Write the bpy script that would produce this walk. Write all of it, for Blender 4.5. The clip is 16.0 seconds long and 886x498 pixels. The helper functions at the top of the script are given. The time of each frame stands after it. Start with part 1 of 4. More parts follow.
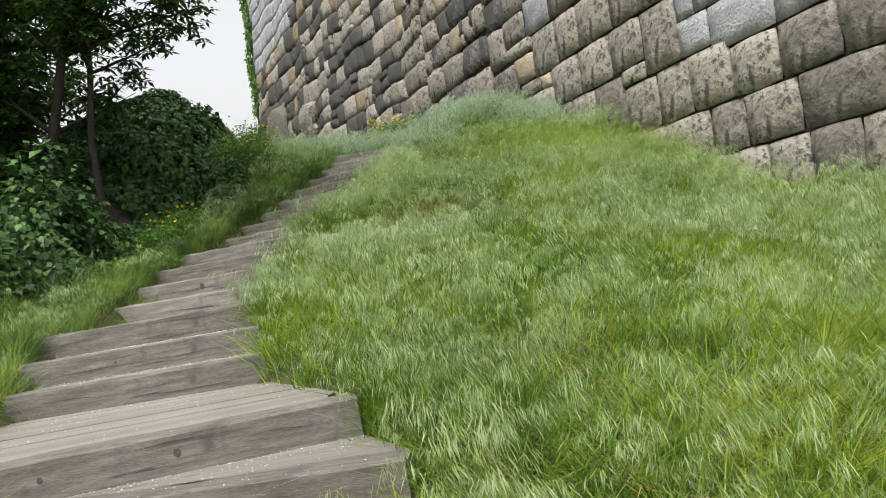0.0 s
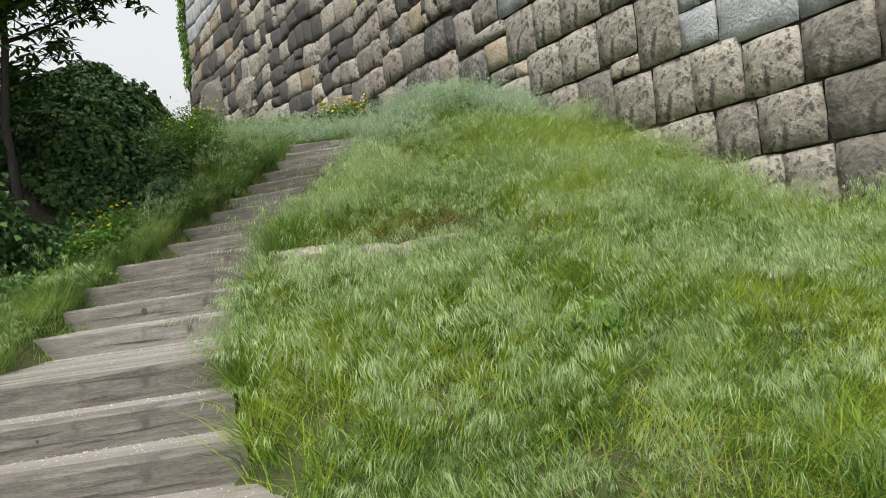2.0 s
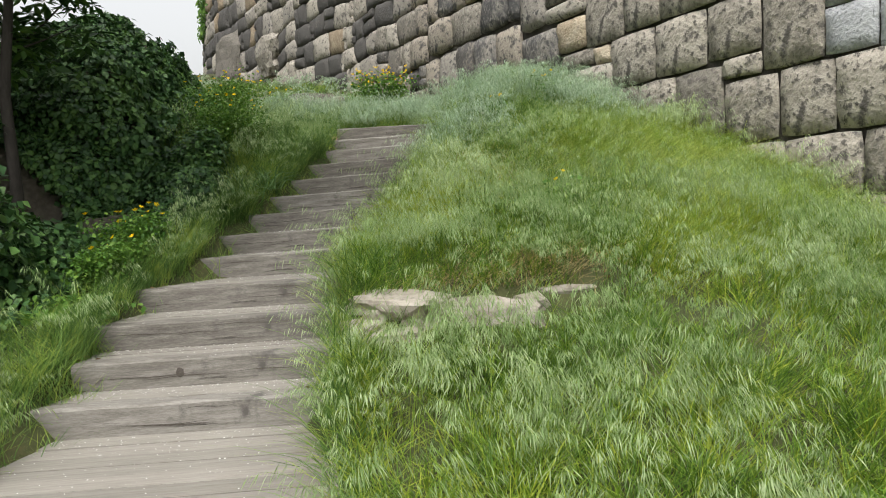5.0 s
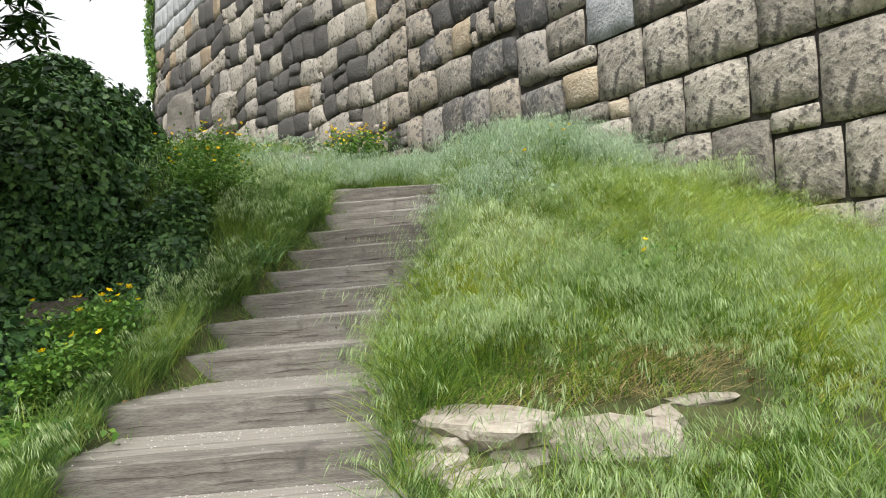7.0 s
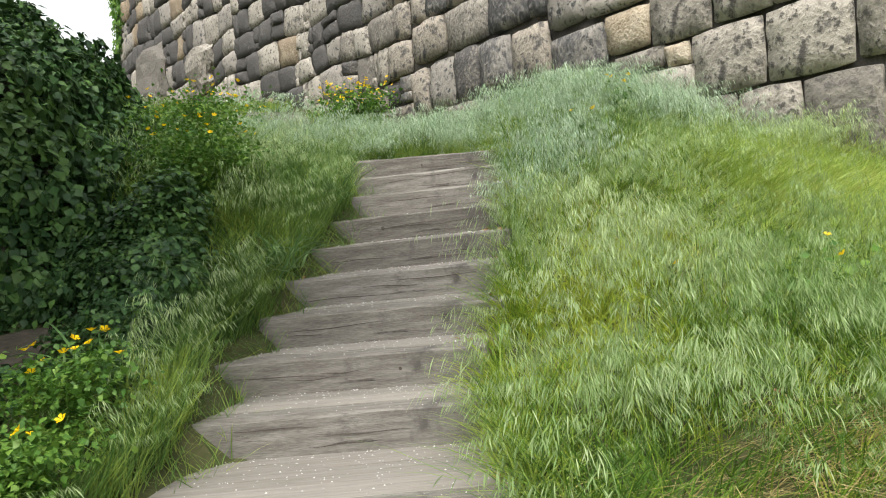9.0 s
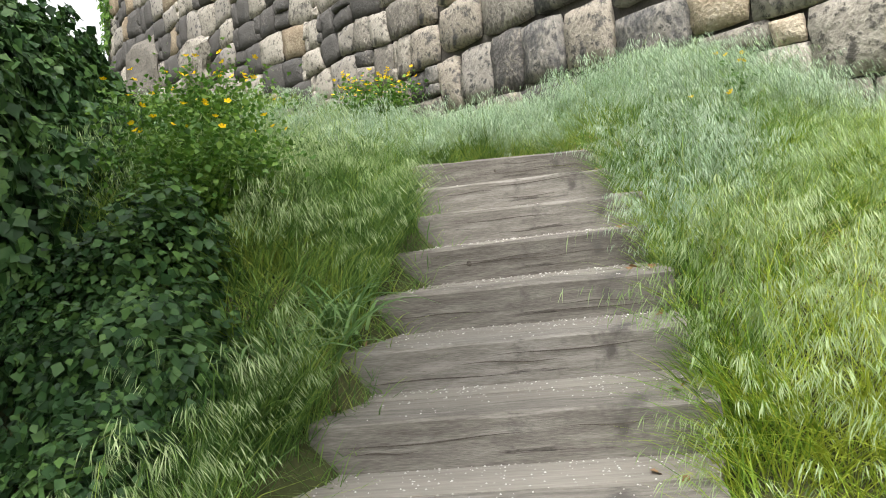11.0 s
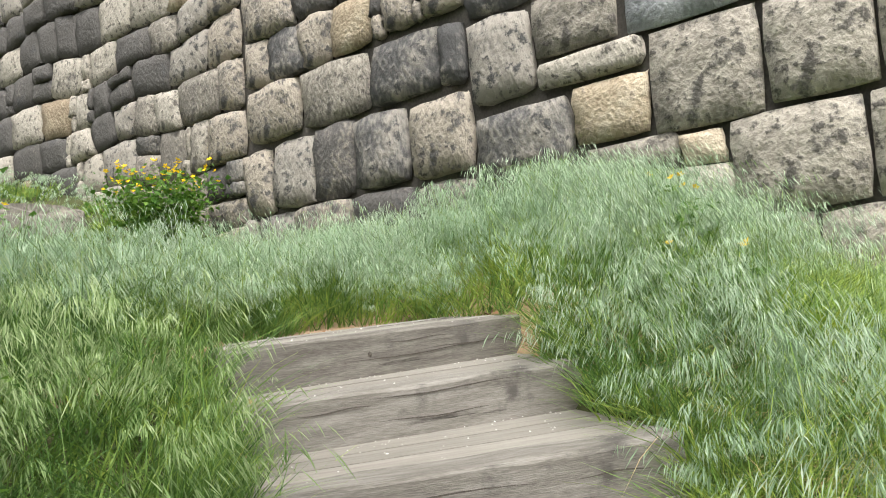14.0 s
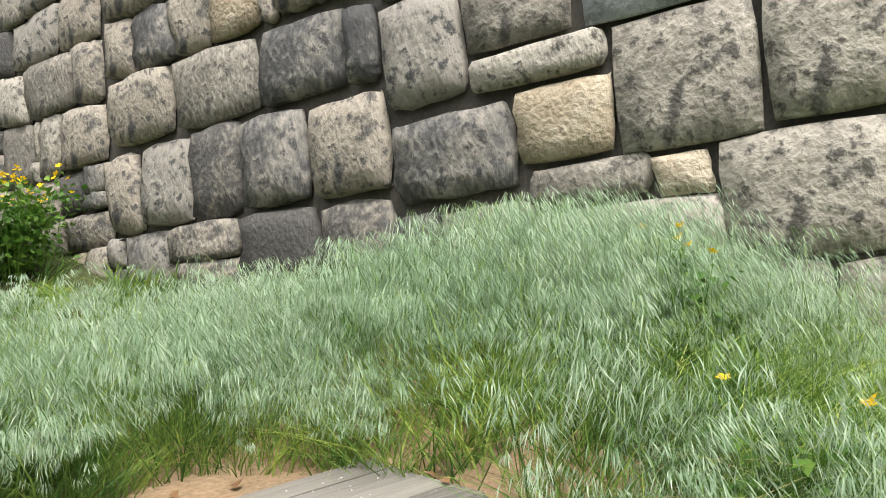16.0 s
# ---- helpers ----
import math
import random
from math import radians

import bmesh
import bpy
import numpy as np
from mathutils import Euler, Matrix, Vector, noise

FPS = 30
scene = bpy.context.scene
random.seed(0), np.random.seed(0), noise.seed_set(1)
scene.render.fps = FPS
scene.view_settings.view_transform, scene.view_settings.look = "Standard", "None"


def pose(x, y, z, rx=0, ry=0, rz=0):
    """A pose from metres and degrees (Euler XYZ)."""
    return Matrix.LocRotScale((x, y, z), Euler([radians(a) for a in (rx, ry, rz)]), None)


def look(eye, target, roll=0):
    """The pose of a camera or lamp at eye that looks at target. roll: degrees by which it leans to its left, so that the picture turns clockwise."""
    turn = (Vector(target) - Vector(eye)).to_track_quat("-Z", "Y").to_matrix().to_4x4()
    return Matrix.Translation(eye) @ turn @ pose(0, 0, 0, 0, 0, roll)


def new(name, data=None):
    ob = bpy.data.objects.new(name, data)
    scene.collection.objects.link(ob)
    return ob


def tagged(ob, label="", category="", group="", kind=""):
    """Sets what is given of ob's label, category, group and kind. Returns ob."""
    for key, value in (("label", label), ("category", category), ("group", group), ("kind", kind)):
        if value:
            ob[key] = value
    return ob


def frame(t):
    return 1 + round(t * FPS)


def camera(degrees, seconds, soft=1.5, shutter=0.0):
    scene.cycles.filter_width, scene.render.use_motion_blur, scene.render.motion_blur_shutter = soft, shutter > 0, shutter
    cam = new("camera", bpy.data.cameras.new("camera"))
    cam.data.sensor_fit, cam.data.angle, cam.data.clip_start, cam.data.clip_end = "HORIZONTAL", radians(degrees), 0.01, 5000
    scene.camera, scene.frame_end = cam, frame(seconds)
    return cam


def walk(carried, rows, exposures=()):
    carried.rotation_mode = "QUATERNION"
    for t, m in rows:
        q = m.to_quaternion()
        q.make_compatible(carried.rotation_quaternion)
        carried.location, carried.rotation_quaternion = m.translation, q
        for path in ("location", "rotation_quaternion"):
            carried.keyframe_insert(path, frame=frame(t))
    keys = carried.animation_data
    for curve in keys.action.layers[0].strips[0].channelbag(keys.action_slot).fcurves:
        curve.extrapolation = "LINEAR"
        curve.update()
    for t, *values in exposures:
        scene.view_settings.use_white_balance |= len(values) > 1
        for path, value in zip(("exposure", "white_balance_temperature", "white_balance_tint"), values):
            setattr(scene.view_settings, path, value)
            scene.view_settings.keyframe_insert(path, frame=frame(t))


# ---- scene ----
cam = camera(56.7, 16.0, soft=1.0)
METRES, EYE, TILT, LEAN, TURN = 13.0, 1.5, 2.0, 9.5, 0.0
ROWS = [
    (0.0, 0.0, 0.0, 0.0, 0.0, 0.0, -0.0),
    (0.5, -0.012, 0.0257, 0.0051, -0.48, -1.26, 0.12),
    (1.0, -0.0208, 0.0482, 0.0137, -4.47, -1.58, -0.46),
    (1.5, -0.0279, 0.0761, 0.0232, -4.39, -2.69, -0.42),
    (2.0, -0.0436, 0.0993, 0.0285, -4.99, -1.46, -1.41),
    (2.5, -0.0509, 0.1251, 0.0297, -5.67, -2.22, -2.97),
    (3.0, -0.0598, 0.1509, 0.0388, -6.43, -2.82, -3.61),
    (3.5, -0.0732, 0.1693, 0.0487, -8.04, -3.64, -4.33),
    (4.0, -0.0799, 0.1942, 0.0533, -8.4, -4.12, -5.49),
    (4.5, -0.0915, 0.2168, 0.0607, -4.87, -4.64, -5.24),
    (7.0, -0.1516, 0.3603, 0.068, -9.1, 0.78, -4.91),
    (7.5, -0.1649, 0.4009, 0.0671, -7.44, -0.83, -1.77),
    (8.0, -0.1773, 0.4344, 0.0761, -9.21, -1.49, -1.78),
    (8.5, -0.1763, 0.4657, 0.0836, -9.85, -2.48, -2.83),
    (9.0, -0.1808, 0.494, 0.0868, -10.76, -2.39, -3.53),
    (9.5, -0.194, 0.5241, 0.0989, -11.05, -2.2, -4.05),
    (12.0, -0.2006, 0.7008, 0.0944, -12.78, -2.47, -1.06),
    (12.5, -0.1988, 0.724, 0.1043, -16.17, -0.98, -1.83),
    (13.0, -0.1924, 0.7524, 0.1162, -17.55, -0.64, -2.27),
    (13.5, -0.1917, 0.7843, 0.1257, -21.84, -1.14, -2.47),
    (14.0, -0.1837, 0.8129, 0.1329, -25.79, 4.76, -3.62),
    (14.5, -0.1755, 0.8397, 0.1452, -26.09, 4.57, -3.64),
    (15.0, -0.1705, 0.8693, 0.154, -27.09, 2.69, -3.04),
    (15.5, -0.155, 0.8923, 0.1634, -31.39, 3.94, -3.01),
    (16.0, -0.1411, 0.9144, 0.1766, -32.48, 3.64, -2.67),
]
walk(cam, [(t, pose(0, 0, EYE, TILT, LEAN, TURN) @ pose(METRES * x, METRES * y, METRES * z, 90 + pitch, roll, yaw)) for t, x, y, z, yaw, pitch, roll in ROWS],
     exposures=[(0.0, 0.1), (3.0, 0.0), (4.5, 0.05), (7.0, 0.36), (9.5, 0.48), (12.5, 0.76), (14.2, 0.62), (16.0, 0.56)])

# ---- world, sun, exposure ----
world = bpy.data.worlds.new("sky")
scene.world = world
world.use_nodes = True
wn = world.node_tree.nodes
sky = wn.new("ShaderNodeTexSky")
sky.sky_type = "NISHITA"
sky.sun_disc = False
sky.sun_elevation = radians(60)
sky.sun_rotation = radians(192)
sky.air_density = 1.6
sky.dust_density = 6.0
sky.ozone_density = 1.0
wn["Background"].inputs["Strength"].default_value = 0.15
haze = wn.new("ShaderNodeHueSaturation")
haze.inputs["Saturation"].default_value = 0.12
haze.inputs["Value"].default_value = 1.65
world.node_tree.links.new(sky.outputs["Color"], haze.inputs["Color"])
world.node_tree.links.new(haze.outputs["Color"], wn["Background"].inputs["Color"])
sun_data = bpy.data.lights.new("sun", "SUN")
sun_data.energy = 1.9
sun_data.angle = radians(14)
sun_data.color = (1.0, 0.96, 0.9)
sun = new("sun", sun_data)
SUN_AZ, SUN_EL = radians(192), radians(60)
sun_dir = Vector((math.sin(SUN_AZ) * math.cos(SUN_EL), math.cos(SUN_AZ) * math.cos(SUN_EL), math.sin(SUN_EL)))
sun.matrix_world = look(sun_dir * 40, (0, 0, 0))

# ---- materials ----


def material(name, colours, scale=6.0, rough=0.85, bump=0.3, fine=60.0, stretch=(1, 1, 1), random_shift=0.0, spec=0.25, translucent=0.0,
             island=False, stain=None, stain_scale=1.2, stain_cut=0.55, bump_dist=0.01,
             mottle=None, mottle_scale=11.0, mottle_cut=0.52, span=(0.3, 0.7), along_grain=False):
    """Two scales of noise between colours, with relief; random_shift brightens and darkens piece by piece."""
    m = bpy.data.materials.new(name)
    m.use_nodes = True
    nt = m.node_tree
    n, link = nt.nodes, nt.links.new
    b = n["Principled BSDF"]
    b.inputs["Roughness"].default_value = rough
    b.inputs["Specular IOR Level"].default_value = spec
    co = n.new("ShaderNodeTexCoord")
    mp = n.new("ShaderNodeMapping")
    mp.inputs["Scale"].default_value = stretch
    link(co.outputs["Object"], mp.inputs["Vector"])
    n1 = n.new("ShaderNodeTexNoise")
    n1.inputs["Scale"].default_value = scale
    n1.inputs["Detail"].default_value = 6
    link(mp.outputs[0], n1.inputs["Vector"])
    n2 = n.new("ShaderNodeTexNoise")
    n2.inputs["Scale"].default_value = fine
    n2.inputs["Detail"].default_value = 4
    link(mp.outputs[0], n2.inputs["Vector"])
    mixv = n.new("ShaderNodeMath")
    mixv.operation = "MULTIPLY_ADD"
    mixv.inputs[1].default_value = 0.45
    link(n2.outputs["Fac"], mixv.inputs[0])
    half = n.new("ShaderNodeMath")
    half.operation = "MULTIPLY"
    half.inputs[1].default_value = 0.55
    link(n1.outputs["Fac"], half.inputs[0])
    link(half.outputs[0], mixv.inputs[2])
    fac = mixv.outputs[0]
    if random_shift:
        if island:
            src = n.new("ShaderNodeNewGeometry").outputs["Random Per Island"]
        else:
            src = n.new("ShaderNodeObjectInfo").outputs["Random"]
        sh = n.new("ShaderNodeMath")
        sh.operation = "MULTIPLY_ADD"
        sh.inputs[1].default_value = random_shift
        link(src, sh.inputs[0])
        off = n.new("ShaderNodeMath")
        off.operation = "SUBTRACT"
        off.inputs[1].default_value = random_shift / 2
        link(fac, off.inputs[0])
        link(off.outputs[0], sh.inputs[2])
        fac = sh.outputs[0]
    ramp = n.new("ShaderNodeValToRGB")
    el = ramp.color_ramp.elements
    lo, hi = span
    for i, c in enumerate(colours):
        p = lo + (hi - lo) * i / max(1, len(colours) - 1)
        e = el[i] if i < 2 else el.new(p)
        e.position, e.color = p, (*c, 1)
    link(fac, ramp.inputs[0])
    colour = ramp.outputs[0]
    for stain, stain_scale, stain_cut, wide in ((stain, stain_scale, stain_cut, 0.1), (mottle, mottle_scale, mottle_cut, 0.09)):
        if not stain:
            continue
        n3 = n.new("ShaderNodeTexNoise")
        n3.inputs["Scale"].default_value = stain_scale
        n3.inputs["Detail"].default_value = 8
        n3.inputs["Roughness"].default_value = 0.68
        link(mp.outputs[0] if along_grain and wide < 0.1 else co.outputs["Object"], n3.inputs["Vector"])
        r3 = n.new("ShaderNodeValToRGB")
        r3.color_ramp.elements[0].position = stain_cut
        r3.color_ramp.elements[1].position = stain_cut + wide
        link(n3.outputs["Fac"], r3.inputs[0])
        mx = n.new("ShaderNodeMix")
        mx.data_type = "RGBA"
        mx.inputs["B"].default_value = (*stain, 1)
        mx.inputs[7].default_value = (*stain, 1)
        link(r3.outputs[0], mx.inputs[0])
        link(colour, mx.inputs[6])
        colour = mx.outputs[2]
    link(colour, b.inputs["Base Color"])
    if bump:
        bp = n.new("ShaderNodeBump")
        bp.inputs["Strength"].default_value = bump
        bp.inputs["Distance"].default_value = bump_dist
        link(mixv.outputs[0], bp.inputs["Height"])
        link(bp.outputs[0], b.inputs["Normal"])
    if translucent:
        tr = n.new("ShaderNodeBsdfTranslucent")
        link(colour, tr.inputs["Color"])
        ms = n.new("ShaderNodeMixShader")
        ms.inputs[0].default_value = translucent
        link(b.outputs[0], ms.inputs[1])
        link(tr.outputs[0], ms.inputs[2])
        link(ms.outputs[0], n["Material Output"].inputs["Surface"])
    return m


M_SOIL = material("soil", [(0.15, 0.1, 0.058), (0.27, 0.185, 0.112), (0.4, 0.285, 0.185)], 3, 0.95, 0.8, 45, stain=(0.1, 0.095, 0.04), stain_scale=1.6, stain_cut=0.58)
M_WOOD = material("weathered_timber", [(0.075, 0.067, 0.058), (0.155, 0.143, 0.125), (0.25, 0.236, 0.212)], 4, 0.85, 0.6, 30, (1.0, 10, 10), 0.2,
                  stain=(0.085, 0.079, 0.071), stain_scale=3.6, stain_cut=0.59, bump_dist=0.008,
                  mottle=(0.035, 0.03, 0.026), mottle_scale=2.6, mottle_cut=0.61, along_grain=True, span=(0.28, 0.7))
M_TREAD = material("worn_tread_timber", [(0.135, 0.124, 0.107), (0.21, 0.195, 0.17), (0.285, 0.266, 0.236)], 5, 0.92, 0.6, 24, (0.5, 8, 8), 0.2,
                   stain=(0.2, 0.178, 0.15), stain_scale=2.0, stain_cut=0.57, bump_dist=0.008, mottle=(0.09, 0.078, 0.065), mottle_scale=2.8, mottle_cut=0.66, along_grain=True, span=(0.22, 0.78))
M_KNOT = material("wood_knot", [(0.045, 0.038, 0.032), (0.10, 0.086, 0.072)], 30, 0.85, 0.5, 120)
M_RUBBLE = material("rubble_stone", [(0.085, 0.081, 0.076), (0.14, 0.13, 0.117), (0.205, 0.186, 0.159), (0.295, 0.262, 0.216)], 2.6, 0.95, 1.0, 22, (1, 1, 0.7), 0.42,
                    spec=0.1, stain=(0.07, 0.069, 0.07), stain_scale=2.2, stain_cut=0.57, bump_dist=0.06, mottle=(0.088, 0.084, 0.079), mottle_scale=10, mottle_cut=0.52, span=(0.39, 0.6))
M_ASHLAR = material("ashlar_stone", [(0.155, 0.143, 0.122), (0.255, 0.233, 0.197), (0.345, 0.317, 0.268)], 3.0, 0.95, 1.0, 18, (1, 1, 1), 0.26,
                    spec=0.1, stain=(0.085, 0.08, 0.076), stain_scale=3.0, stain_cut=0.57, bump_dist=0.06, mottle=(0.088, 0.082, 0.073), mottle_scale=9, mottle_cut=0.515, span=(0.39, 0.6))
M_GREYBLOCK = material("picked_granite", [(0.19, 0.2, 0.205), (0.27, 0.28, 0.287), (0.36, 0.37, 0.375)], 3, 0.95, 1.0, 26, (1, 1, 1), 0.25, spec=0.1, bump_dist=0.045,
                       mottle=(0.17, 0.175, 0.18), mottle_scale=22, mottle_cut=0.56, span=(0.36, 0.64))
M_OCHRE = material("ochre_stone", [(0.22, 0.175, 0.125), (0.33, 0.275, 0.195), (0.41, 0.355, 0.27)], 3, 0.95, 1.0, 24, (1, 1, 1), 0.25, spec=0.1, bump_dist=0.05,
                   mottle=(0.2, 0.165, 0.13), mottle_scale=12, mottle_cut=0.58, span=(0.36, 0.64))
M_PALE = material("pale_stone", [(0.15, 0.138, 0.12), (0.245, 0.225, 0.19), (0.33, 0.305, 0.26)], 3, 0.95, 1.0, 24, (1, 1, 0.6), 0.35, spec=0.1, bump_dist=0.05,
                  stain=(0.1, 0.093, 0.085), stain_scale=2.6, stain_cut=0.58, mottle=(0.1, 0.093, 0.082), mottle_scale=12, mottle_cut=0.53, span=(0.38, 0.62))
M_DARK = material("dark_stone", [(0.075, 0.074, 0.073), (0.125, 0.12, 0.113), (0.19, 0.178, 0.16), (0.26, 0.24, 0.21)], 2.4, 0.95, 1.0, 18, (1, 1, 0.6), 0.35, spec=0.1, bump_dist=0.06,
                  stain=(0.27, 0.25, 0.215), stain_scale=3.2, stain_cut=0.6, mottle=(0.07, 0.069, 0.068), mottle_scale=9, mottle_cut=0.53, span=(0.39, 0.6))
M_JOINT = material("dark_joint", [(0.05, 0.046, 0.042), (0.09, 0.082, 0.072), (0.14, 0.125, 0.105)], 4, 0.95, 0.5, 40)
M_ROCK = material("pale_rock", [(0.17, 0.147, 0.117), (0.29, 0.262, 0.215), (0.41, 0.38, 0.325)], 5, 0.9, 0.9, 30, bump_dist=0.03, stain=(0.16, 0.14, 0.11), stain_scale=4, stain_cut=0.57)
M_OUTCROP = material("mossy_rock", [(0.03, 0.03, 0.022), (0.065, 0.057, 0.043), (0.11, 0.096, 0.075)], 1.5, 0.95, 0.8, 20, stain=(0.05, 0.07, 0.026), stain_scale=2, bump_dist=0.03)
M_GRASS = material("green_grass", [(0.06, 0.13, 0.014), (0.12, 0.22, 0.022), (0.195, 0.3, 0.03), (0.31, 0.37, 0.04)], 0.7, 0.55, 0, 7, (1, 1, 1), 0.2, 0.3, 0.4, island=True, span=(0.4, 0.6))
M_HEAD = material("grass_seed_head", [(0.2, 0.3, 0.11), (0.3, 0.4, 0.18), (0.41, 0.5, 0.27)], 0.7, 0.8, 0, 7, (1, 1, 1), 0.25, 0.3, 0.4, island=True, span=(0.4, 0.6))
M_GRASS_TOP = material("blue_green_grass", [(0.06, 0.13, 0.026), (0.115, 0.21, 0.042), (0.185, 0.29, 0.06), (0.28, 0.36, 0.065)], 0.9, 0.55, 0, 7, (1, 1, 1), 0.2, 0.3, 0.4, island=True, span=(0.4, 0.6))
M_HEAD_TOP = material("silvery_seed_head", [(0.25, 0.36, 0.22), (0.35, 0.46, 0.31), (0.46, 0.55, 0.41)], 0.8, 0.8, 0, 7, (1, 1, 1), 0.25, 0.3, 0.4, island=True, span=(0.4, 0.6))
M_WEED = material("weed_leaf", [(0.10, 0.23, 0.025), (0.16, 0.31, 0.035), (0.23, 0.38, 0.05)], 2, 0.5, 0, 8, (1, 1, 1), 0.4, 0.35, 0.4, island=True)
M_LODGED = material("lodged_grass", [(0.17, 0.29, 0.04), (0.32, 0.43, 0.08), (0.52, 0.56, 0.18)], 1.2, 0.55, 0, 4, (1, 1, 1), 0.3, 0.3, 0.3, island=True)
M_TURF = material("mossy_earth", [(0.028, 0.035, 0.012), (0.05, 0.058, 0.02), (0.085, 0.08, 0.035)], 3, 0.95, 0.6, 40)
M_IVY = material("ivy_leaf", [(0.02, 0.055, 0.017), (0.042, 0.1, 0.028), (0.09, 0.175, 0.042)], 1.5, 0.5, 0, 6, (1, 1, 1), 0.45, 0.28, 0.15, island=True)
M_BARK = material("bark", [(0.018, 0.016, 0.014), (0.045, 0.039, 0.033)], 8, 0.9, 0.6, 50, (1, 1, 0.3))
M_TREELEAF = material("tree_leaf", [(0.02, 0.055, 0.012), (0.04, 0.095, 0.02), (0.08, 0.155, 0.03)], 1.2, 0.5, 0, 6, (1, 1, 1), 0.4, 0.35, 0.35, island=True)
M_HERB = material("herb_leaf", [(0.05, 0.13, 0.018), (0.09, 0.195, 0.028), (0.16, 0.275, 0.042)], 2, 0.5, 0, 8, (1, 1, 1), 0.4, 0.35, 0.4, island=True)
M_STRAP = material("strap_leaf", [(0.07, 0.16, 0.045), (0.12, 0.23, 0.07), (0.2, 0.31, 0.11)], 2, 0.4, 0, 8, (1, 1, 1), 0.4, 0.4, 0.3, island=True)
M_YELLOW = material("yellow_petal", [(0.80, 0.50, 0.0), (0.9, 0.64, 0.01)], 5, 0.6, 0, 20, (1, 1, 1), 0.2, 0.2, 0.3, island=True)
M_PEBBLE = material("pale_grit", [(0.28, 0.265, 0.24), (0.43, 0.41, 0.385), (0.60, 0.58, 0.55)], 20, 0.85, 0, 90, (1, 1, 1), 0.4, island=True)
M_DEADLEAF = material("dead_leaf", [(0.13, 0.065, 0.03), (0.22, 0.12, 0.06), (0.31, 0.20, 0.11)], 12, 0.8, 0, 60, (1, 1, 1), 0.3, island=True)
M_STRAW = material("dry_straw", [(0.30, 0.22, 0.09), (0.42, 0.33, 0.15), (0.50, 0.42, 0.22)], 3, 0.7, 0, 10, (1, 1, 1), 0.3, 0.2, 0.3, island=True)
M_PLASTIC = material("white_plastic", [(0.5, 0.52, 0.53), (0.66, 0.67, 0.68)], 8, 0.45, 0.3, 30, spec=0.4)

# ---- mesh helpers ----


def mesh_object(name, verts, faces, mat, parent=None, label="", smooth=False, centre=True):
    verts = np.asarray(verts, dtype=float)
    c = verts.mean(axis=0) if centre else np.zeros(3)
    me = bpy.data.meshes.new(name)
    me.from_pydata((verts - c).tolist(), [], faces)
    me.materials.append(mat)
    if smooth:
        me.polygons.foreach_set("use_smooth", [True] * len(me.polygons))
    me.update()
    ob = new(name, me)
    ob.location = c
    if parent:
        ob.parent = parent
        ob.location = Vector(c) - parent.location
    if label:
        ob["label"] = label
    return ob


def strips(name, verts, quads, tris, mats, index=None, smooth=False):
    """A large mesh out of numpy arrays of quads and triangles."""
    me = bpy.data.meshes.new(name)
    nq, ntri = len(quads), len(tris)
    me.vertices.add(len(verts))
    me.vertices.foreach_set("co", np.ascontiguousarray(verts, dtype=np.float32).ravel())
    loops = np.concatenate([np.asarray(quads, dtype=np.int32).ravel(), np.asarray(tris, dtype=np.int32).ravel()])
    me.loops.add(len(loops))
    me.loops.foreach_set("vertex_index", loops)
    me.polygons.add(nq + ntri)
    start = np.concatenate([np.arange(nq) * 4, nq * 4 + np.arange(ntri) * 3]).astype(np.int32)
    me.polygons.foreach_set("loop_start", start)
    for m in mats:
        me.materials.append(m)
    if index is not None:
        me.polygons.foreach_set("material_index", np.asarray(index, dtype=np.int32))
    if smooth:
        me.polygons.foreach_set("use_smooth", np.ones(nq + ntri, dtype=bool))
    me.update(calc_edges=True)
    me.validate()
    return new(name, me)


rng = np.random.default_rng(7)


def wave(x, y, s=1.0, seed=0.0):
    """Cheap smooth unevenness, about -1 to 1."""
    x, y = x * s + seed, y * s - seed * 0.7
    return (np.sin(x * 1.7 + 1.3 * np.sin(y * 1.1)) + np.sin(y * 2.1 + 1.7 * np.sin(x * 0.9 + 2)) + np.sin((x + y) * 3.3 + seed)) / 3


# ---- ground ----
PROFILE_Y = [-40, -6, 0, 2, 3, 4, 5, 6, 7, 8, 9, 10, 11, 12, 13, 13.7, 15, 17, 19, 20, 24.5, 31.5, 36, 60]
PROFILE_Z = [-4, -0.9, 0.12, 0.5, 0.72, 0.95, 1.15, 1.42, 1.58, 1.85, 2.12, 2.4, 2.75, 3.13, 3.55, 3.75, 3.9, 4.05, 4.2, 4.4, 5.9, 7.5, 8.6, 11]

# front edges of the timber steps, top step first: left end, right end
STEPS = [(-1.45, 13.62, -0.07, 13.72), (-1.52, 13.28, -0.2, 13.1), (-1.58, 12.68, -0.33, 12.42), (-1.78, 12.3, -0.56, 11.95), (-1.95, 11.95, -0.70, 11.45),
         (-2.13, 11.55, -0.84, 11.08), (-2.30, 11.12, -1.0, 10.62), (-2.58, 10.76, -1.2, 10.25), (-2.62, 10.2, -1.31, 9.81), (-2.95, 9.42, -1.42, 9.06),
         (-3.05, 8.76, -1.46, 8.5), (-3.05, 8.27, -1.45, 8.05), (-3.15, 7.83, -1.46, 7.61), (-3.1, 6.13, -1.36, 6.03), (-3.0, 5.70, -1.31, 5.68),
         (-2.9, 5.28, -1.19, 5.19), (-2.5, 3.22, -0.47, 3.72), (-2.0, 3.2, -0.25, 3.06)]
RISE, TOP = 0.172, 3.79


def step_z(k):
    return TOP - RISE * k


ST = np.array(STEPS)


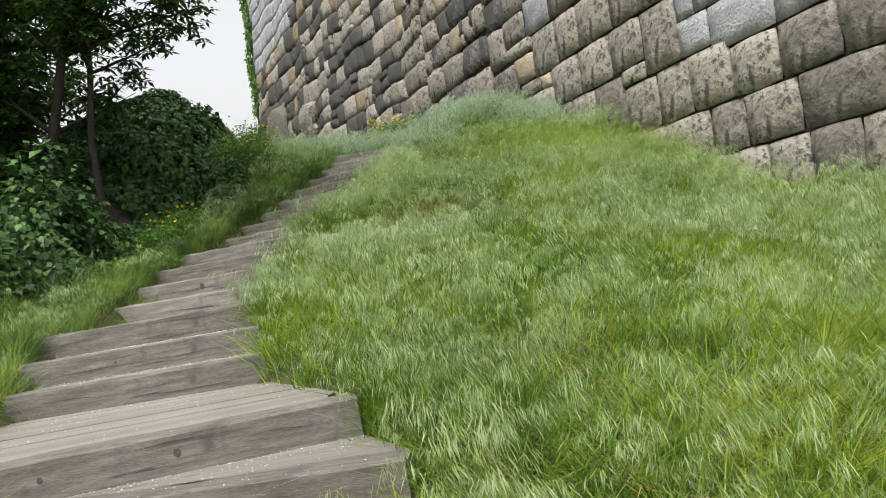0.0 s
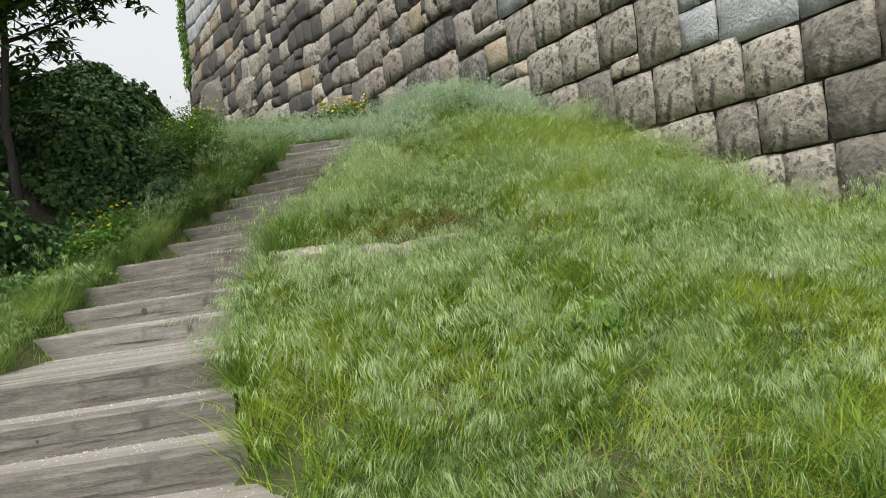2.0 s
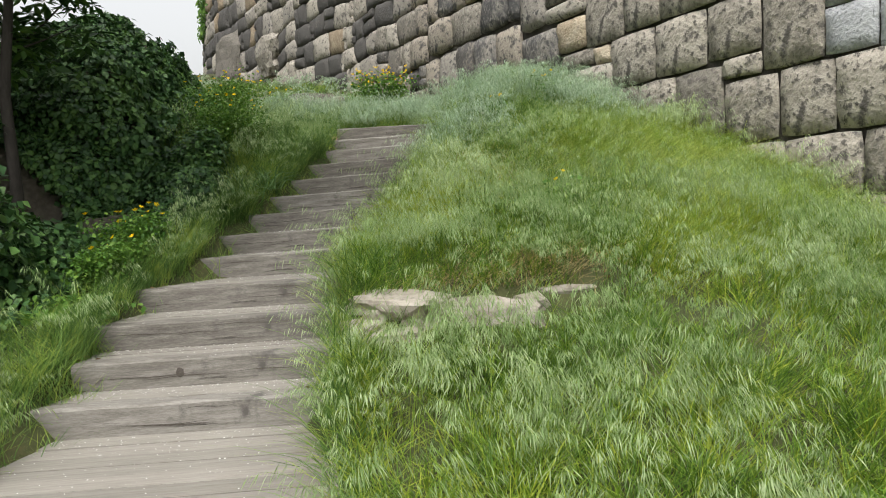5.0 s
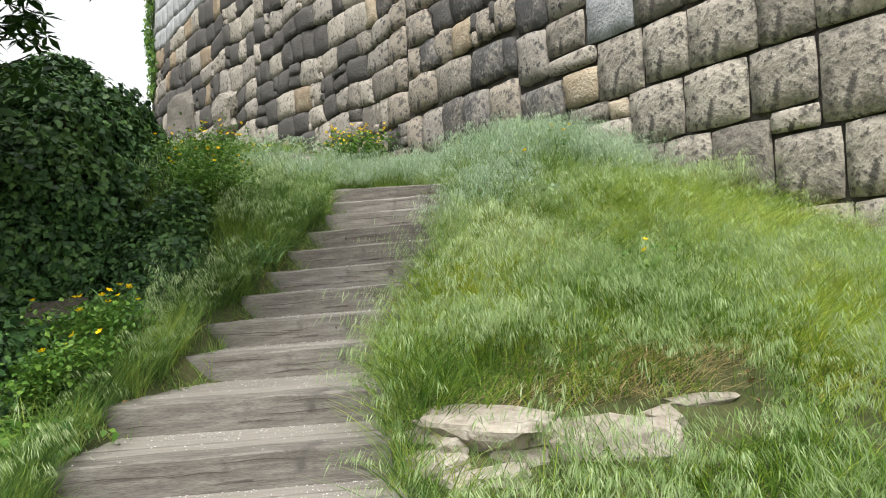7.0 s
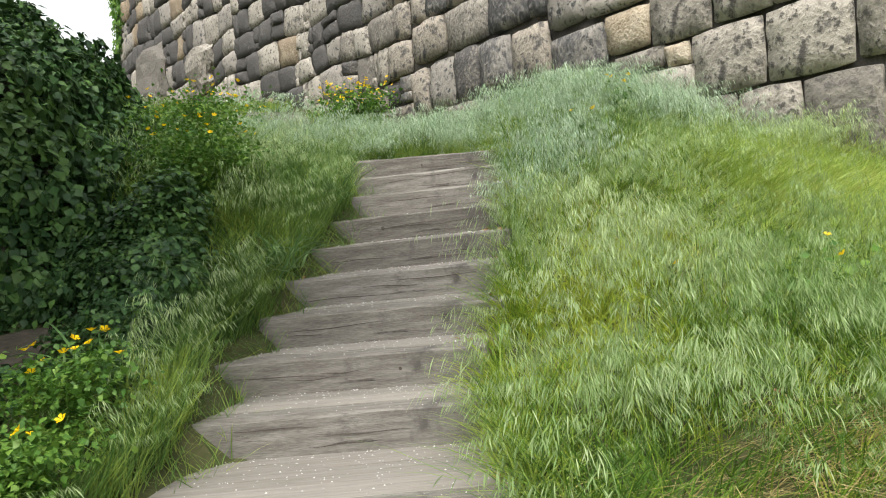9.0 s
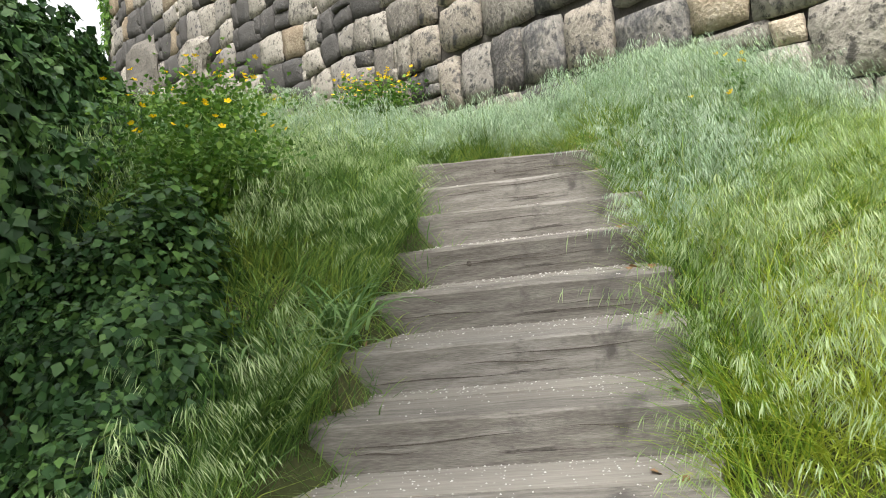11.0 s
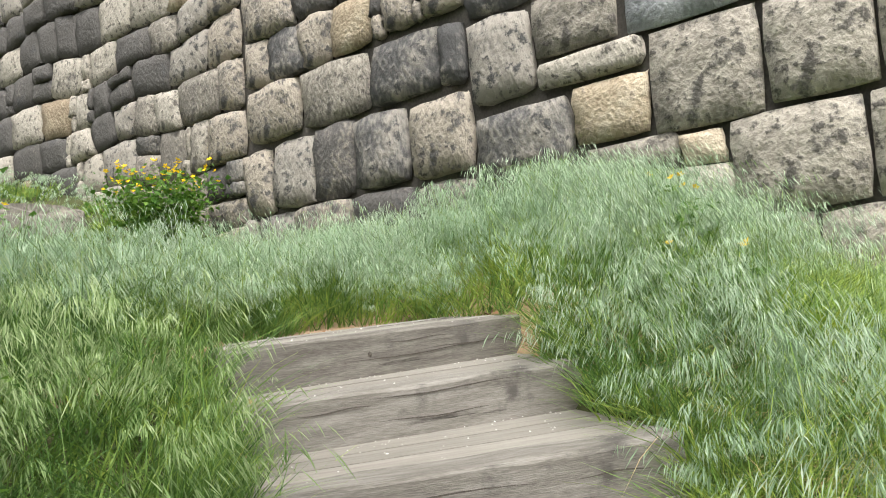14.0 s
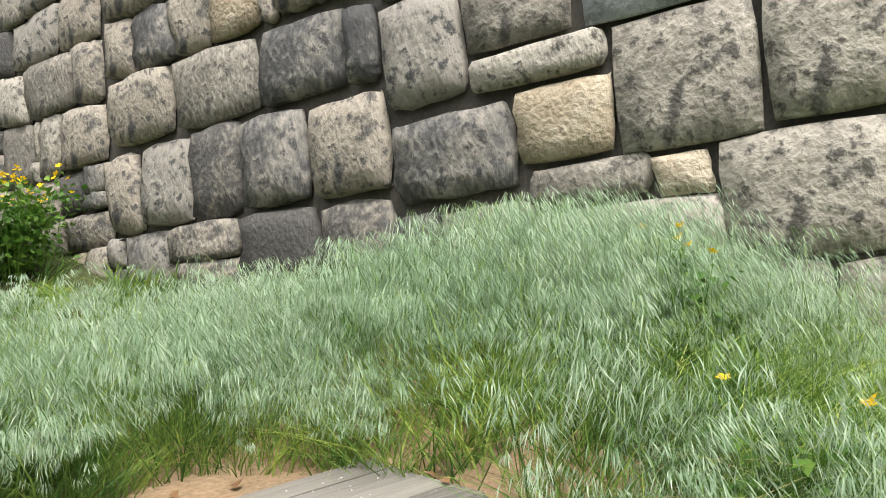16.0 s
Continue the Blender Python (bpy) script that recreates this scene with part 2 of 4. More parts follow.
def stair_line(y):
    """Left and right limits of the stair at y, and the tread's height there."""
    xl = np.interp(y, ST[::-1, 1], ST[::-1, 0])
    xr = np.interp(y, ST[::-1, 3], ST[::-1, 2])
    return xl, xr


def ground_z(x, y):
    x, y = np.asarray(x, dtype=float), np.asarray(y, dtype=float)
    z = np.interp(y, PROFILE_Y, PROFILE_Z)
    z = z - 0.125 * np.clip(x - 0.9, 0, 6) * np.clip((15.0 - y) / 1.2, 0, 1)
    z = z + 0.28 * np.exp(-((x - 1.05) ** 2 / 1.3 + (y - 14.8) ** 2 / 0.9))
    z = z + 0.25 * np.exp(-((x + 2.9) ** 2 + (y - 12.9) ** 2) / 1.2)
    z = z + 0.10 * np.clip((y - 8.45 - 0.1 * np.sin(x * 3)) / 0.25, 0, 1) * np.exp(-((x - 0.2) ** 2) / 3) * np.clip((9.8 - y) / 1.2, 0, 1)
    z = z + 0.2 * np.exp(-((x + 0.25) ** 2 / 0.35 + (y - 10.6) ** 2 / 1.6))
    z = z + 0.05 * wave(x, y, 1.3) + 0.02 * wave(x, y, 4, 3)
    flat = np.clip((x + 2.1) / 0.4, 0, 1) * np.clip((0.12 - x) / 0.2, 0, 1) * np.clip((y - 13.3) / 0.3, 0, 1) * np.clip((15.3 - y) / 0.6, 0, 1)
    z = z * (1 - flat) + flat * np.minimum(z, 3.745 + 0.03 * (y - 14.2))
    xl, xr = stair_line(y)
    inside = np.clip((x - xl + 0.03) / 0.12, 0, 1) * np.clip((xr - x + 0.03) / 0.1, 0, 1) * ((y > 2.6) & (y < 14.1))
    return z - 0.25 * inside + 0 * x


def axis(points):
    out = [np.arange(a, b, s) for a, b, s in points]
    return np.concatenate(out + [[points[-1][1]]])


gx = axis([(-3000, -200, 700), (-200, -30, 34), (-30, -8, 2), (-8, 8, 0.2), (8, 30, 2), (30, 200, 34), (200, 3000, 700)])
gy = axis([(-3000, -200, 700), (-200, -20, 30), (-20, -8, 1.5), (-8, 17, 0.2), (17, 60, 1), (60, 200, 28), (200, 3000, 700)])
GX, GY = np.meshgrid(gx, gy)
GZ = ground_z(GX, GY)
far = np.clip((np.hypot(GX, GY) - 60) / 60, 0, 1)
GZ = GZ * (1 - far) + far * (-2.0)
nx, ny = len(gx), len(gy)
idx = np.arange(nx * ny).reshape(ny, nx)
gq = np.stack([idx[:-1, :-1], idx[:-1, 1:], idx[1:, 1:], idx[1:, :-1]], -1).reshape(-1, 4)
cx_, cy_ = (GX[:-1, :-1] + GX[1:, 1:]) / 2, (GY[:-1, :-1] + GY[1:, 1:]) / 2
in_dirt = (((cx_ > -2.4) & (cx_ < 0.5) & (cy_ > 13.2) & (cy_ < 15.6)) | ((cy_ < 3.4) & (np.abs(cx_ + 0.7 - 0.35 * (1.5 - cy_) + 0.15 * np.sin(cy_ * 3)) < 0.95 + 0.12 * np.sin(cy_ * 5)) & (cy_ > -8))).ravel().astype(int)
ground = strips("ground", np.stack([GX, GY, GZ], -1).reshape(-1, 3), gq, np.zeros((0, 3), int), [M_TURF, M_SOIL], index=in_dirt, smooth=True)
tagged(ground, "sloping brown earth bank under tall wild grass", "ground", kind="structure")

# ---- the stone wall ----
WALL_LINE = [(7.6, 1.63), (6.42, 4.75), (4.76, 9.1), (2.57, 14.8), (-0.35, 22.2), (-2.6, 26.7), (-5.6, 33.0), (-7.05, 36.2), (-7.6, 38.2), (-7.2, 40.5), (-5.0, 43.5)]
wl = np.array(WALL_LINE, dtype=float)
wl_s = np.concatenate([[0], np.cumsum(np.hypot(*np.diff(wl, axis=0).T))])
BATTER = 0.05


def wall_point(u, z, out):
    """World place at u metres along the wall, height z, out metres proud of its face."""
    u = np.asarray(u, dtype=float)
    x, y = np.interp(u, wl_s, wl[:, 0]), np.interp(u, wl_s, wl[:, 1])
    e = 0.8
    tx = np.interp(u + e, wl_s, wl[:, 0]) - np.interp(u - e, wl_s, wl[:, 0])
    ty = np.interp(u + e, wl_s, wl[:, 1]) - np.interp(u - e, wl_s, wl[:, 1])
    ln = np.hypot(tx, ty)
    nx_, ny_ = -ty / ln, tx / ln
    d = out - BATTER * (z - 4.0)
    return np.stack([x + nx_ * d, y + ny_ * d, z + 0 * u], -1)


U0, U1 = 2.0, wl_s[-1]
WALL_TOP = 17.0
us = np.linspace(U0, U1, 60)
front = np.concatenate([wall_point(us, np.full(60, 0.5), -0.085), wall_point(us, np.full(60, WALL_TOP), -0.085)])
back = np.concatenate([wall_point(us, np.full(60, 0.5), -2.8), wall_point(us, np.full(60, WALL_TOP), -2.0)])
wv = np.concatenate([front, back])
wf = []
for i in range(59):
    wf += [(i, 60 + i, 61 + i, i + 1), (120 + i, 121 + i, 181 + i, 180 + i), (60 + i, 180 + i, 181 + i, 61 + i)]
wf += [(0, 120, 180, 60), (59, 119, 239, 179)]
stone_wall = mesh_object("wall_fortress", wv, wf, M_JOINT, centre=False)
tagged(stone_wall, "high battered fortress wall of old weathered grey and tan stone blocks", "stone wall", kind="structure")

TRANSITION = 15.1


def wall_y(u):
    return np.interp(u, wl_s, wl[:, 1])


def course_wave(u, k):
    return 0.05 * np.sin(u * 0.9 + k * 1.9) + 0.035 * np.sin(u * 2.3 + k * 0.7)


def stone(u0, u1, za, zb, zc, zd, lean0, lean1, pillow, r):
    """A block with rounded, uneven face: corners za (u0 low), zb (u1 low), zc (u1 high), zd (u0 high); its two ends lean."""
    n = 7
    e = 0.985 - 0.12 * pillow
    g = np.array([-1, -e, -0.45, 0, 0.45, e, 1])
    A, B = np.meshgrid(g, g)
    rad = 0.15 * pillow + 0.012
    sq = 1 - rad * (np.abs(A) ** 3) * (np.abs(B) ** 3) * r.uniform(0.5, 1.6, A.shape) ** 0.5
    P, Q = (A * sq + 1) / 2, (B * sq + 1) / 2
    ua, ub = u0 + lean0 * (2 * Q - 1), u1 + lean1 * (2 * Q - 1)
    u = ua + (ub - ua) * P + r.normal(0, 0.016 * pillow, A.shape)
    lo, hi = za + (zb - za) * P, zd + (zc - zd) * P
    bow = r.uniform(-0.03, 0.05) * pillow * (1 - A * A)
    z = lo + (hi - lo) * Q + bow * B + r.normal(0, 0.014 * pillow, A.shape)
    edge = np.maximum(np.abs(A), np.abs(B))
    tip = r.uniform(-0.03, 0.03, 2) * pillow
    d = (0.012 + 0.085 * pillow) * (1 - edge ** (2.5 + 2 * (1 - pillow))) + r.normal(0, 0.008 + 0.014 * pillow, A.shape) + r.uniform(-0.02, 0.04) * (0.3 + pillow)
    d = d + tip[0] * A + tip[1] * B
    d = np.where(edge > 0.99, -0.015 - 0.08 * pillow, d)
    inner = (edge > 0.6) & (edge < 0.99)
    d = np.where(inner, d + 0.004, d)
    v = wall_point(u.ravel(), z.ravel(), d.ravel())
    i = np.arange(n * n).reshape(n, n)
    q = np.stack([i[:-1, :-1], i[1:, :-1], i[1:, 1:], i[:-1, 1:]], -1).reshape(-1, 4)
    return v, q


wall_rng = np.random.default_rng(21)
stones = []
PILLOW = {0: 0.5, 1: 0.2, 2: 0.1, 3: 0.35, 4: 0.4, 5: 0.5}


def add_stone(a, b, lo_a, lo_b, hi_b, hi_a, kd, lean0=0.0, lean1=0.0):
    g = 0.004
    j = wall_rng.uniform(-1, 1, 4) * (0.02 if kd in (0, 5) else 0.006)
    stones.append((a + g, b - g, lo_a + g + max(j[0], -0.02), lo_b + g + max(j[1], -0.02), hi_b - g + min(j[2], 0.02), hi_a - g + min(j[3], 0.02), lean0, lean1, PILLOW[kd], kd))


def buried(u0, u1, top):
    px, py, _ = wall_point(np.array([(u0 + u1) / 2]), np.array([top]), 0)[0]
    return top < float(ground_z(px - 0.3, py)) - 0.25


def lay(ua, ub, levels, widths, kind_at, amp=1.0):
    """Courses of blocks between the levels; courses wander a little, joints lean and some blocks are split in two."""
    for k in range(len(levels) - 1):
        z0, z1 = levels[k], levels[k + 1]
        u, lean0 = ua, 0.0
        while u < ub - 0.01:
            ue = u + wall_rng.uniform(*widths) * (1.15 if z1 - z0 > 0.8 else 1.0)
            if ub - ue < widths[0] * 0.6:
                ue = ub
            lo_a, lo_b = z0 + amp * course_wave(u, z0), z0 + amp * course_wave(ue, z0)
            hi_a, hi_b = z1 + amp * course_wave(u, z1), z1 + amp * course_wave(ue, z1)
            kd = kind_at((u + ue) / 2, (z0 + z1) / 2)
            lean1 = 0.0 if ue == ub else wall_rng.normal(0, 0.045 if amp > 0.4 else 0.012)
            if not buried(u, ue, hi_a):
                p = wall_rng.random()
                if kd in (0, 5) and p < 0.15:
                    f = wall_rng.uniform(0.35, 0.65)
                    m1, m2 = lo_a + (hi_a - lo_a) * f, lo_b + (hi_b - lo_b) * f
                    add_stone(u, ue, lo_a, lo_b, m2, m1, kd)
                    add_stone(u, ue, m1, m2, hi_b, hi_a, kd)
                elif kd in (0, 4, 5) and p < 0.28 and ue - u > 0.5:
                    m = u + (ue - u) * wall_rng.uniform(0.7, 0.8)
                    f = wall_rng.uniform(0.3, 0.6)
                    lm, hm = lo_a + (lo_b - lo_a) * 0.75, hi_a + (hi_b - hi_a) * 0.75
                    add_stone(u, m, lo_a, lm, hm, hi_a, kd, lean0, 0.0)
                    add_stone(m, ue, lm, lo_b, lo_b + (hi_b - lo_b) * f, lm + (hm - lm) * f, kd)
                    add_stone(m, ue, lm + (hm - lm) * f, lo_b + (hi_b - lo_b) * f, hi_b, hm, kd, 0.0, lean1 * 0.5)
                else:
                    add_stone(u, ue, lo_a, lo_b, hi_b, hi_a, kd, lean0, lean1)
            u, lean0 = ue, lean1


def ashlar_kind(u, z):
    if z > 6.5 or z > 4.5 and u < 10.6 or z > 3.9 and u < 9.94:
        return 2
    return 2 if z > 5.8 and wall_rng.random() < 0.45 else 1


def rubble_kind(u, z):
    p = wall_rng.random()
    far_side = u > 21
    return 3 if p < (0.1 if far_side else 0.05) else 4 if p < (0.36 if far_side else 0.13) else 5 if p < (0.46 if far_side else 0.5) else 0


def far_kind(u, z):
    return 2 if z > 11.8 and u > 31 else rubble_kind(u, z)


# the squared blocks low in the wall: from, to, foot, top, kind
KEY_SQUARED = [(13.90, 14.79, 4.93, 5.77, 1), (13.15, 13.88, 4.97, 5.75, 1), (13.26, 14.20, 4.22, 4.95, 1), (12.30, 13.25, 4.22, 4.95, 1), (11.44, 12.29, 4.26, 4.95, 1),
               (10.58, 11.42, 3.98, 4.95, 1), (9.95, 10.57, 3.99, 4.5, 2), (11.44, 12.03, 3.98, 4.24, 1), (12.04, 12.86, 3.18, 4.2, 1), (12.87, 13.63, 3.4, 4.2, 1),
               (13.64, 14.14, 3.6, 4.21, 1), (11.21, 12.02, 3.19, 3.96, 1), (10.46, 11.19, 3.19, 3.97, 1), (9.63, 10.44, 3.19, 3.97, 1), (8.79, 9.61, 3.18, 3.85, 1),
               (9.49, 10.14, 2.5, 3.17, 1), (8.57, 9.48, 2.5, 3.17, 1)]
# the rough blocks beside them
KEY_ROUGH = [(14.80, 15.51, 4.98, 5.50, 3), (14.81, 15.86, 5.53, 5.78, 4), (14.60, 15.46, 4.70, 4.96, 4), (14.23, 14.57, 4.64, 4.91, 3), (14.17, 15.40, 4.00, 4.66, 4),
             (15.52, 16.59, 4.82, 5.49, 5), (15.88, 16.62, 5.55, 6.36, 5), (15.02, 15.86, 5.81, 6.36, 1), (16.62, 17.44, 4.98, 5.79, 0), (16.65, 16.94, 5.83, 6.45, 5),
             (16.96, 17.96, 5.83, 6.52, 5), (17.47, 18.27, 4.99, 5.81, 5), (18.29, 18.94, 4.99, 5.83, 0), (18.96, 19.74, 4.99, 5.84, 5), (19.76, 20.29, 4.99, 5.80, 0),
             (17.98, 19.13, 5.86, 6.52, 4), (19.15, 20.19, 5.88, 6.53, 0)]
for ka, kb, kz0, kz1, kk in KEY_SQUARED + KEY_ROUGH:
    sway = wall_rng.normal(0, 0.02) if kk != 1 else 0.0
    add_stone(ka, kb, kz0, kz0, kz1, kz1, kk, sway, sway)
lay(2.0, 14.15, [0.2, 1.0, 1.75, 2.49], (0.6, 1.1), ashlar_kind, 0.15)
lay(2.0, 8.56, [2.5, 3.17], (0.75, 1.05), ashlar_kind, 0.15)
lay(10.15, 14.15, [2.5, 3.17], (0.7, 1.0), ashlar_kind, 0.15)
lay(2.0, 8.78, [3.18, 3.85], (0.7, 1.0), ashlar_kind, 0.15)
lay(2.0, 9.94, [3.87, 4.5], (0.6, 0.95), ashlar_kind, 0.15)
lay(2.0, 10.57, [4.51, 4.95], (0.6, 0.95), ashlar_kind, 0.15)
lay(2.0, 13.14, [4.97, 5.75], (0.65, 1.05), ashlar_kind, 0.15)
lay(2.0, 14.95, [5.79, 6.45, 7.1, 7.75, 8.4, 9.05, 9.7], (0.55, 1.0), ashlar_kind, 0.15)
lay(15.42, 16.6, [3.6, 4.2, 4.8], (0.5, 0.9), rubble_kind, 0.25)
lay(16.62, 20.3, [3.8, 4.4, 4.97], (0.55, 1.0), rubble_kind, 0.3)
lay(14.97, 16.62, [6.38, 7.0, 7.6, 8.2, 8.9, 9.6], (0.5, 1.0), rubble_kind, 0.3)
lay(16.64, 20.2, [6.56, 7.15, 7.75, 8.3, 8.95, 9.6], (0.55, 1.1), rubble_kind, 0.5)
lay(20.3, 28.0, [4.35, 4.85, 5.29, 5.8, 6.43, 7.0, 7.6, 8.15, 8.8, 9.4, 10.0, 10.6, 11.2], (0.42, 1.05), rubble_kind, 1.5)
lay(28.0, wl_s[-1], [6.0, 6.6, 7.25, 7.85, 8.5, 9.2, 9.8, 10.5, 11.1, 11.8, 12.4, 13.1, 13.7, 14.4, 15.0, 15.6, 16.2, 16.8], (0.5, 1.15), far_kind, 1.8)
KINDS = [M_RUBBLE, M_ASHLAR, M_GREYBLOCK, M_OCHRE, M_PALE, M_DARK]
eye_end = np.array([-1.4, 11.8])
built = []
for s in stones:
    v, q = stone(*s[:9], wall_rng)
    near = np.hypot(*(v[:, :2].mean(axis=0) - eye_end)) + 0.4 * max(0, v[:, 2].mean() - 6)
    built.append((near, v, q, s[9]))
built.sort(key=lambda b: b[0])
rest = built[300:]
for kind in range(len(KINDS)):
    vs, qs, base = [], [], 0
    for near, v, q, kd in rest:
        if kd == kind:
            vs.append(v)
            qs.append(q + base)
            base += len(v)
    if vs:
        ob = strips("upper_blocks", np.concatenate(vs), np.concatenate(qs), np.zeros((0, 3), int), [KINDS[kind]], smooth=True)
        ob.parent = stone_wall
        tagged(ob, kind="stuff")
WALL_PIECES = built[:300]

# ---- timber steps ----


def beam_mesh(a, b, depth, height, z_top, r, bevel=0.012):
    """A squared timber from a to b (front edge), with eased and slightly uneven arrises."""
    a, b = np.array(a), np.array(b)
    d = b - a
    ln = np.hypot(*d)
    t = d / ln
    nrm = np.array([-t[1], t[0]])
    n = 9
    prof = [(0, -height), (0, -bevel), (bevel, 0), (depth - bevel, 0), (depth, -bevel), (depth, -height)]
    verts, faces = [], []
    for i in range(n):
        f = i / (n - 1)
        for j, (o, h) in enumerate(prof):
            wob = r.normal(0, 0.003) if j in (1, 2, 3) else 0
            p = a + t * ln * f + nrm * (o + wob)
            verts.append((p[0], p[1], z_top + h + (r.normal(0, 0.003) if j in (1, 2, 3) else 0)))
    m = len(prof)
    for i in range(n - 1):
        for j in range(m - 1):
            p = i * m + j
            faces.append((p, p + m, p + m + 1, p + 1))
    faces.append(tuple(range(m)))
    faces.append(tuple(range(n * m - 1, n * m - m - 1, -1)))
    return np.array(verts), faces


def aligned(name, verts, faces, mat, angle, parent, label=""):
    """Links a mesh whose local x runs along the timber, so that the grain follows it."""
    c = verts.mean(axis=0)
    ca, sa = math.cos(-angle), math.sin(-angle)
    loc = verts - c
    loc = np.stack([loc[:, 0] * ca - loc[:, 1] * sa, loc[:, 0] * sa + loc[:, 1] * ca, loc[:, 2]], -1)
    me = bpy.data.meshes.new(name)
    me.from_pydata(loc.tolist(), [], faces)
    me.materials.append(mat)
    ob = new(name, me)
    ob.parent = parent
    ob.matrix_basis = Matrix.Translation(Vector(c) - parent.location) @ Matrix.Rotation(angle, 4, "Z")
    if label:
        ob["label"] = label
    return ob


KNOTS = {16: ((0.62, 0.02), (0.36, 0.016)), 11: ((0.42, 0.032),), 13: ((0.82, 0.022),), 0: ((0.45, 0.012),), 3: ((0.3, 0.016),), 14: ((0.4, 0.012),), 7: ((0.7, 0.01),)}
step_rng = np.random.default_rng(5)
for k in range(len(STEPS)):
    xl, yl, xr, yr = STEPS[k]
    z = step_z(k)
    root = new("timber_step")
    root.location = ((xl + xr) / 2, (yl + yr) / 2, z - RISE)
    tagged(root, "weathered grey timber stair step with worn gritty tread", "step", "steps of the hillside stair")
    ang = math.atan2(yr - yl, xr - xl)
    v, f = beam_mesh((xl, yl), (xr, yr), 0.17, RISE + 0.03, z, step_rng)
    aligned("riser_beam", v, f, M_WOOD, ang, root)
    for kf, ks in KNOTS.get(k, ()):
        d = np.array([xr - xl, yr - yl])
        ln = np.hypot(*d)
        tx_, nx_ = d / ln, np.array([d[1], -d[0]]) / ln
        c = np.array([xl, yl]) + d * kf + nx_ * 0.002
        zc = z - RISE * 0.5
        kv = [(c[0] + nx_[0] * 0.003, c[1] + nx_[1] * 0.003, zc)]
        for i in range(12):
            a = 2 * math.pi * i / 12
            w = ks * 0.8 * (1 + 0.1 * math.sin(5 * a + k))
            kv.append((c[0] + tx_[0] * math.cos(a) * w, c[1] + tx_[1] * math.cos(a) * w, zc + math.sin(a) * w * 1.2))
        aligned("knot", np.array(kv), [(0, 1 + i, 1 + (i + 1) % 12) for i in range(12)], M_KNOT, ang, root, "dark split wood knot")
    for i in range(3):
        along = np.array([xr - xl, yr - yl])
        ln = np.hypot(*along)
        tx_, nx_ = along / ln, np.array([along[1], -along[0]]) / ln
        cl = step_rng.uniform(0.2, 0.75)
        c0, zc, sl = step_rng.uniform(0.05, max(0.1, ln - cl - 0.05)), z - RISE * step_rng.uniform(0.2, 0.85), step_rng.normal(0, 0.02)
        cv = []
        for j in range(9):
            q = j / 8
            w = 0.0024 * math.sin(math.pi * min(max(q, 0.04), 0.96)) + 0.0003
            p = np.array([xl, yl]) + tx_ * (c0 + cl * q) + nx_ * 0.006
            zz = zc + sl * q * cl + 0.004 * math.sin(q * 7 + k + i)
            cv += [(p[0], p[1], zz - w), (p[0], p[1], zz + w)]
        aligned("crack", np.array(cv), [(2 * j, 2 * j + 2, 2 * j + 3, 2 * j + 1) for j in range(8)], M_KNOT, ang, root, "dark split along the grain")
    if k == 0:
        back_l, back_r = (xl + 0.12, yl + 0.66), (xr - 0.03, yr + 0.66)
    else:
        back_l, back_r = STEPS[k - 1][:2], STEPS[k - 1][2:]
    nl = np.array([-(yr - yl), xr - xl])
    nl = nl / np.hypot(*nl)
    fl, fr = np.array([xl, yl]) + nl * 0.172, np.array([xr, yr]) + nl * 0.172
    bl, br = np.array(back_l) + nl * 0.01, np.array(back_r) + nl * 0.01
    depth = max(np.hypot(*(bl - fl)), np.hypot(*(br - fr)))
    cnt = max(1, int(round(depth / 0.2)))
    for i in range(cnt):
        f0, f1 = i / cnt, (i + 1) / cnt - 0.006 / max(depth, 0.1)
        c = [fl + (bl - fl) * f0, fr + (br - fr) * f0, fr + (br - fr) * f1, fl + (bl - fl) * f1]
        top = z - 0.004 + step_rng.uniform(-0.004, 0.003)
        vv = [(*p, top) for p in c] + [(*p, top - 0.05) for p in c]
        aligned("tread_plank", np.array(vv), [(0, 1, 2, 3), (0, 4, 5, 1), (1, 5, 6, 2), (2, 6, 7, 3), (3, 7, 4, 0)], M_TREAD, ang, root)

# ---- tall grass ----


def scatter(n, x0, x1, y0, y1, r):
    return r.uniform(x0, x1, n), r.uniform(y0, y1, n)


def clear_of_stair(x, y, pad=0.0):
    xl, xr = stair_line(y)
    on = (x > xl - pad - 0.03 - 0.05 * np.sin(y * 6.1)) & (x < xr + pad - 0.03) & (y > 2.7) & (y < 13.62)
    below = (y <= 2.9) & (np.abs(x + 0.7 - 0.35 * (1.5 - y) + 0.15 * np.sin(y * 3)) < 0.85)
    dirt = (x > -1.75 + 0.1 * np.sin(y * 9)) & (x < -0.08 + 0.06 * np.sin(y * 7) - 0.9 * np.clip(y - 14.2, 0, 1)) & (y >= 13.5) & (y < 14.66 + 0.08 * (x + 1.2) + 0.06 * np.sin(x * 7))
    rocks = (x > -1.38) & (x < 0.34) & (y > 8.2 - 0.2 * np.clip(-0.4 - x, 0, 0.8) + 0.05 * np.sin(x * 6)) & (y < 8.62)
    herbs = ((x + 3.62) / 0.72) ** 2 + ((y - 10.0) / 1.25) ** 2 < 1
    ivied = (((x + 3.0) / 0.42) ** 2 + ((y - 11.3) / 0.95) ** 2 < 1) | (((x + 2.15) / 0.22) ** 2 + ((y - 11.55) / 0.28) ** 2 < 1)
    return ~(on | below | dirt | rocks | herbs | ivied)


def in_front_of_wall(x, y, pad=0.05):
    o = np.argsort(wl[:, 1])
    return x < np.interp(y, wl[o, 1], wl[o, 0]) + 0.12 * 0.5 - pad


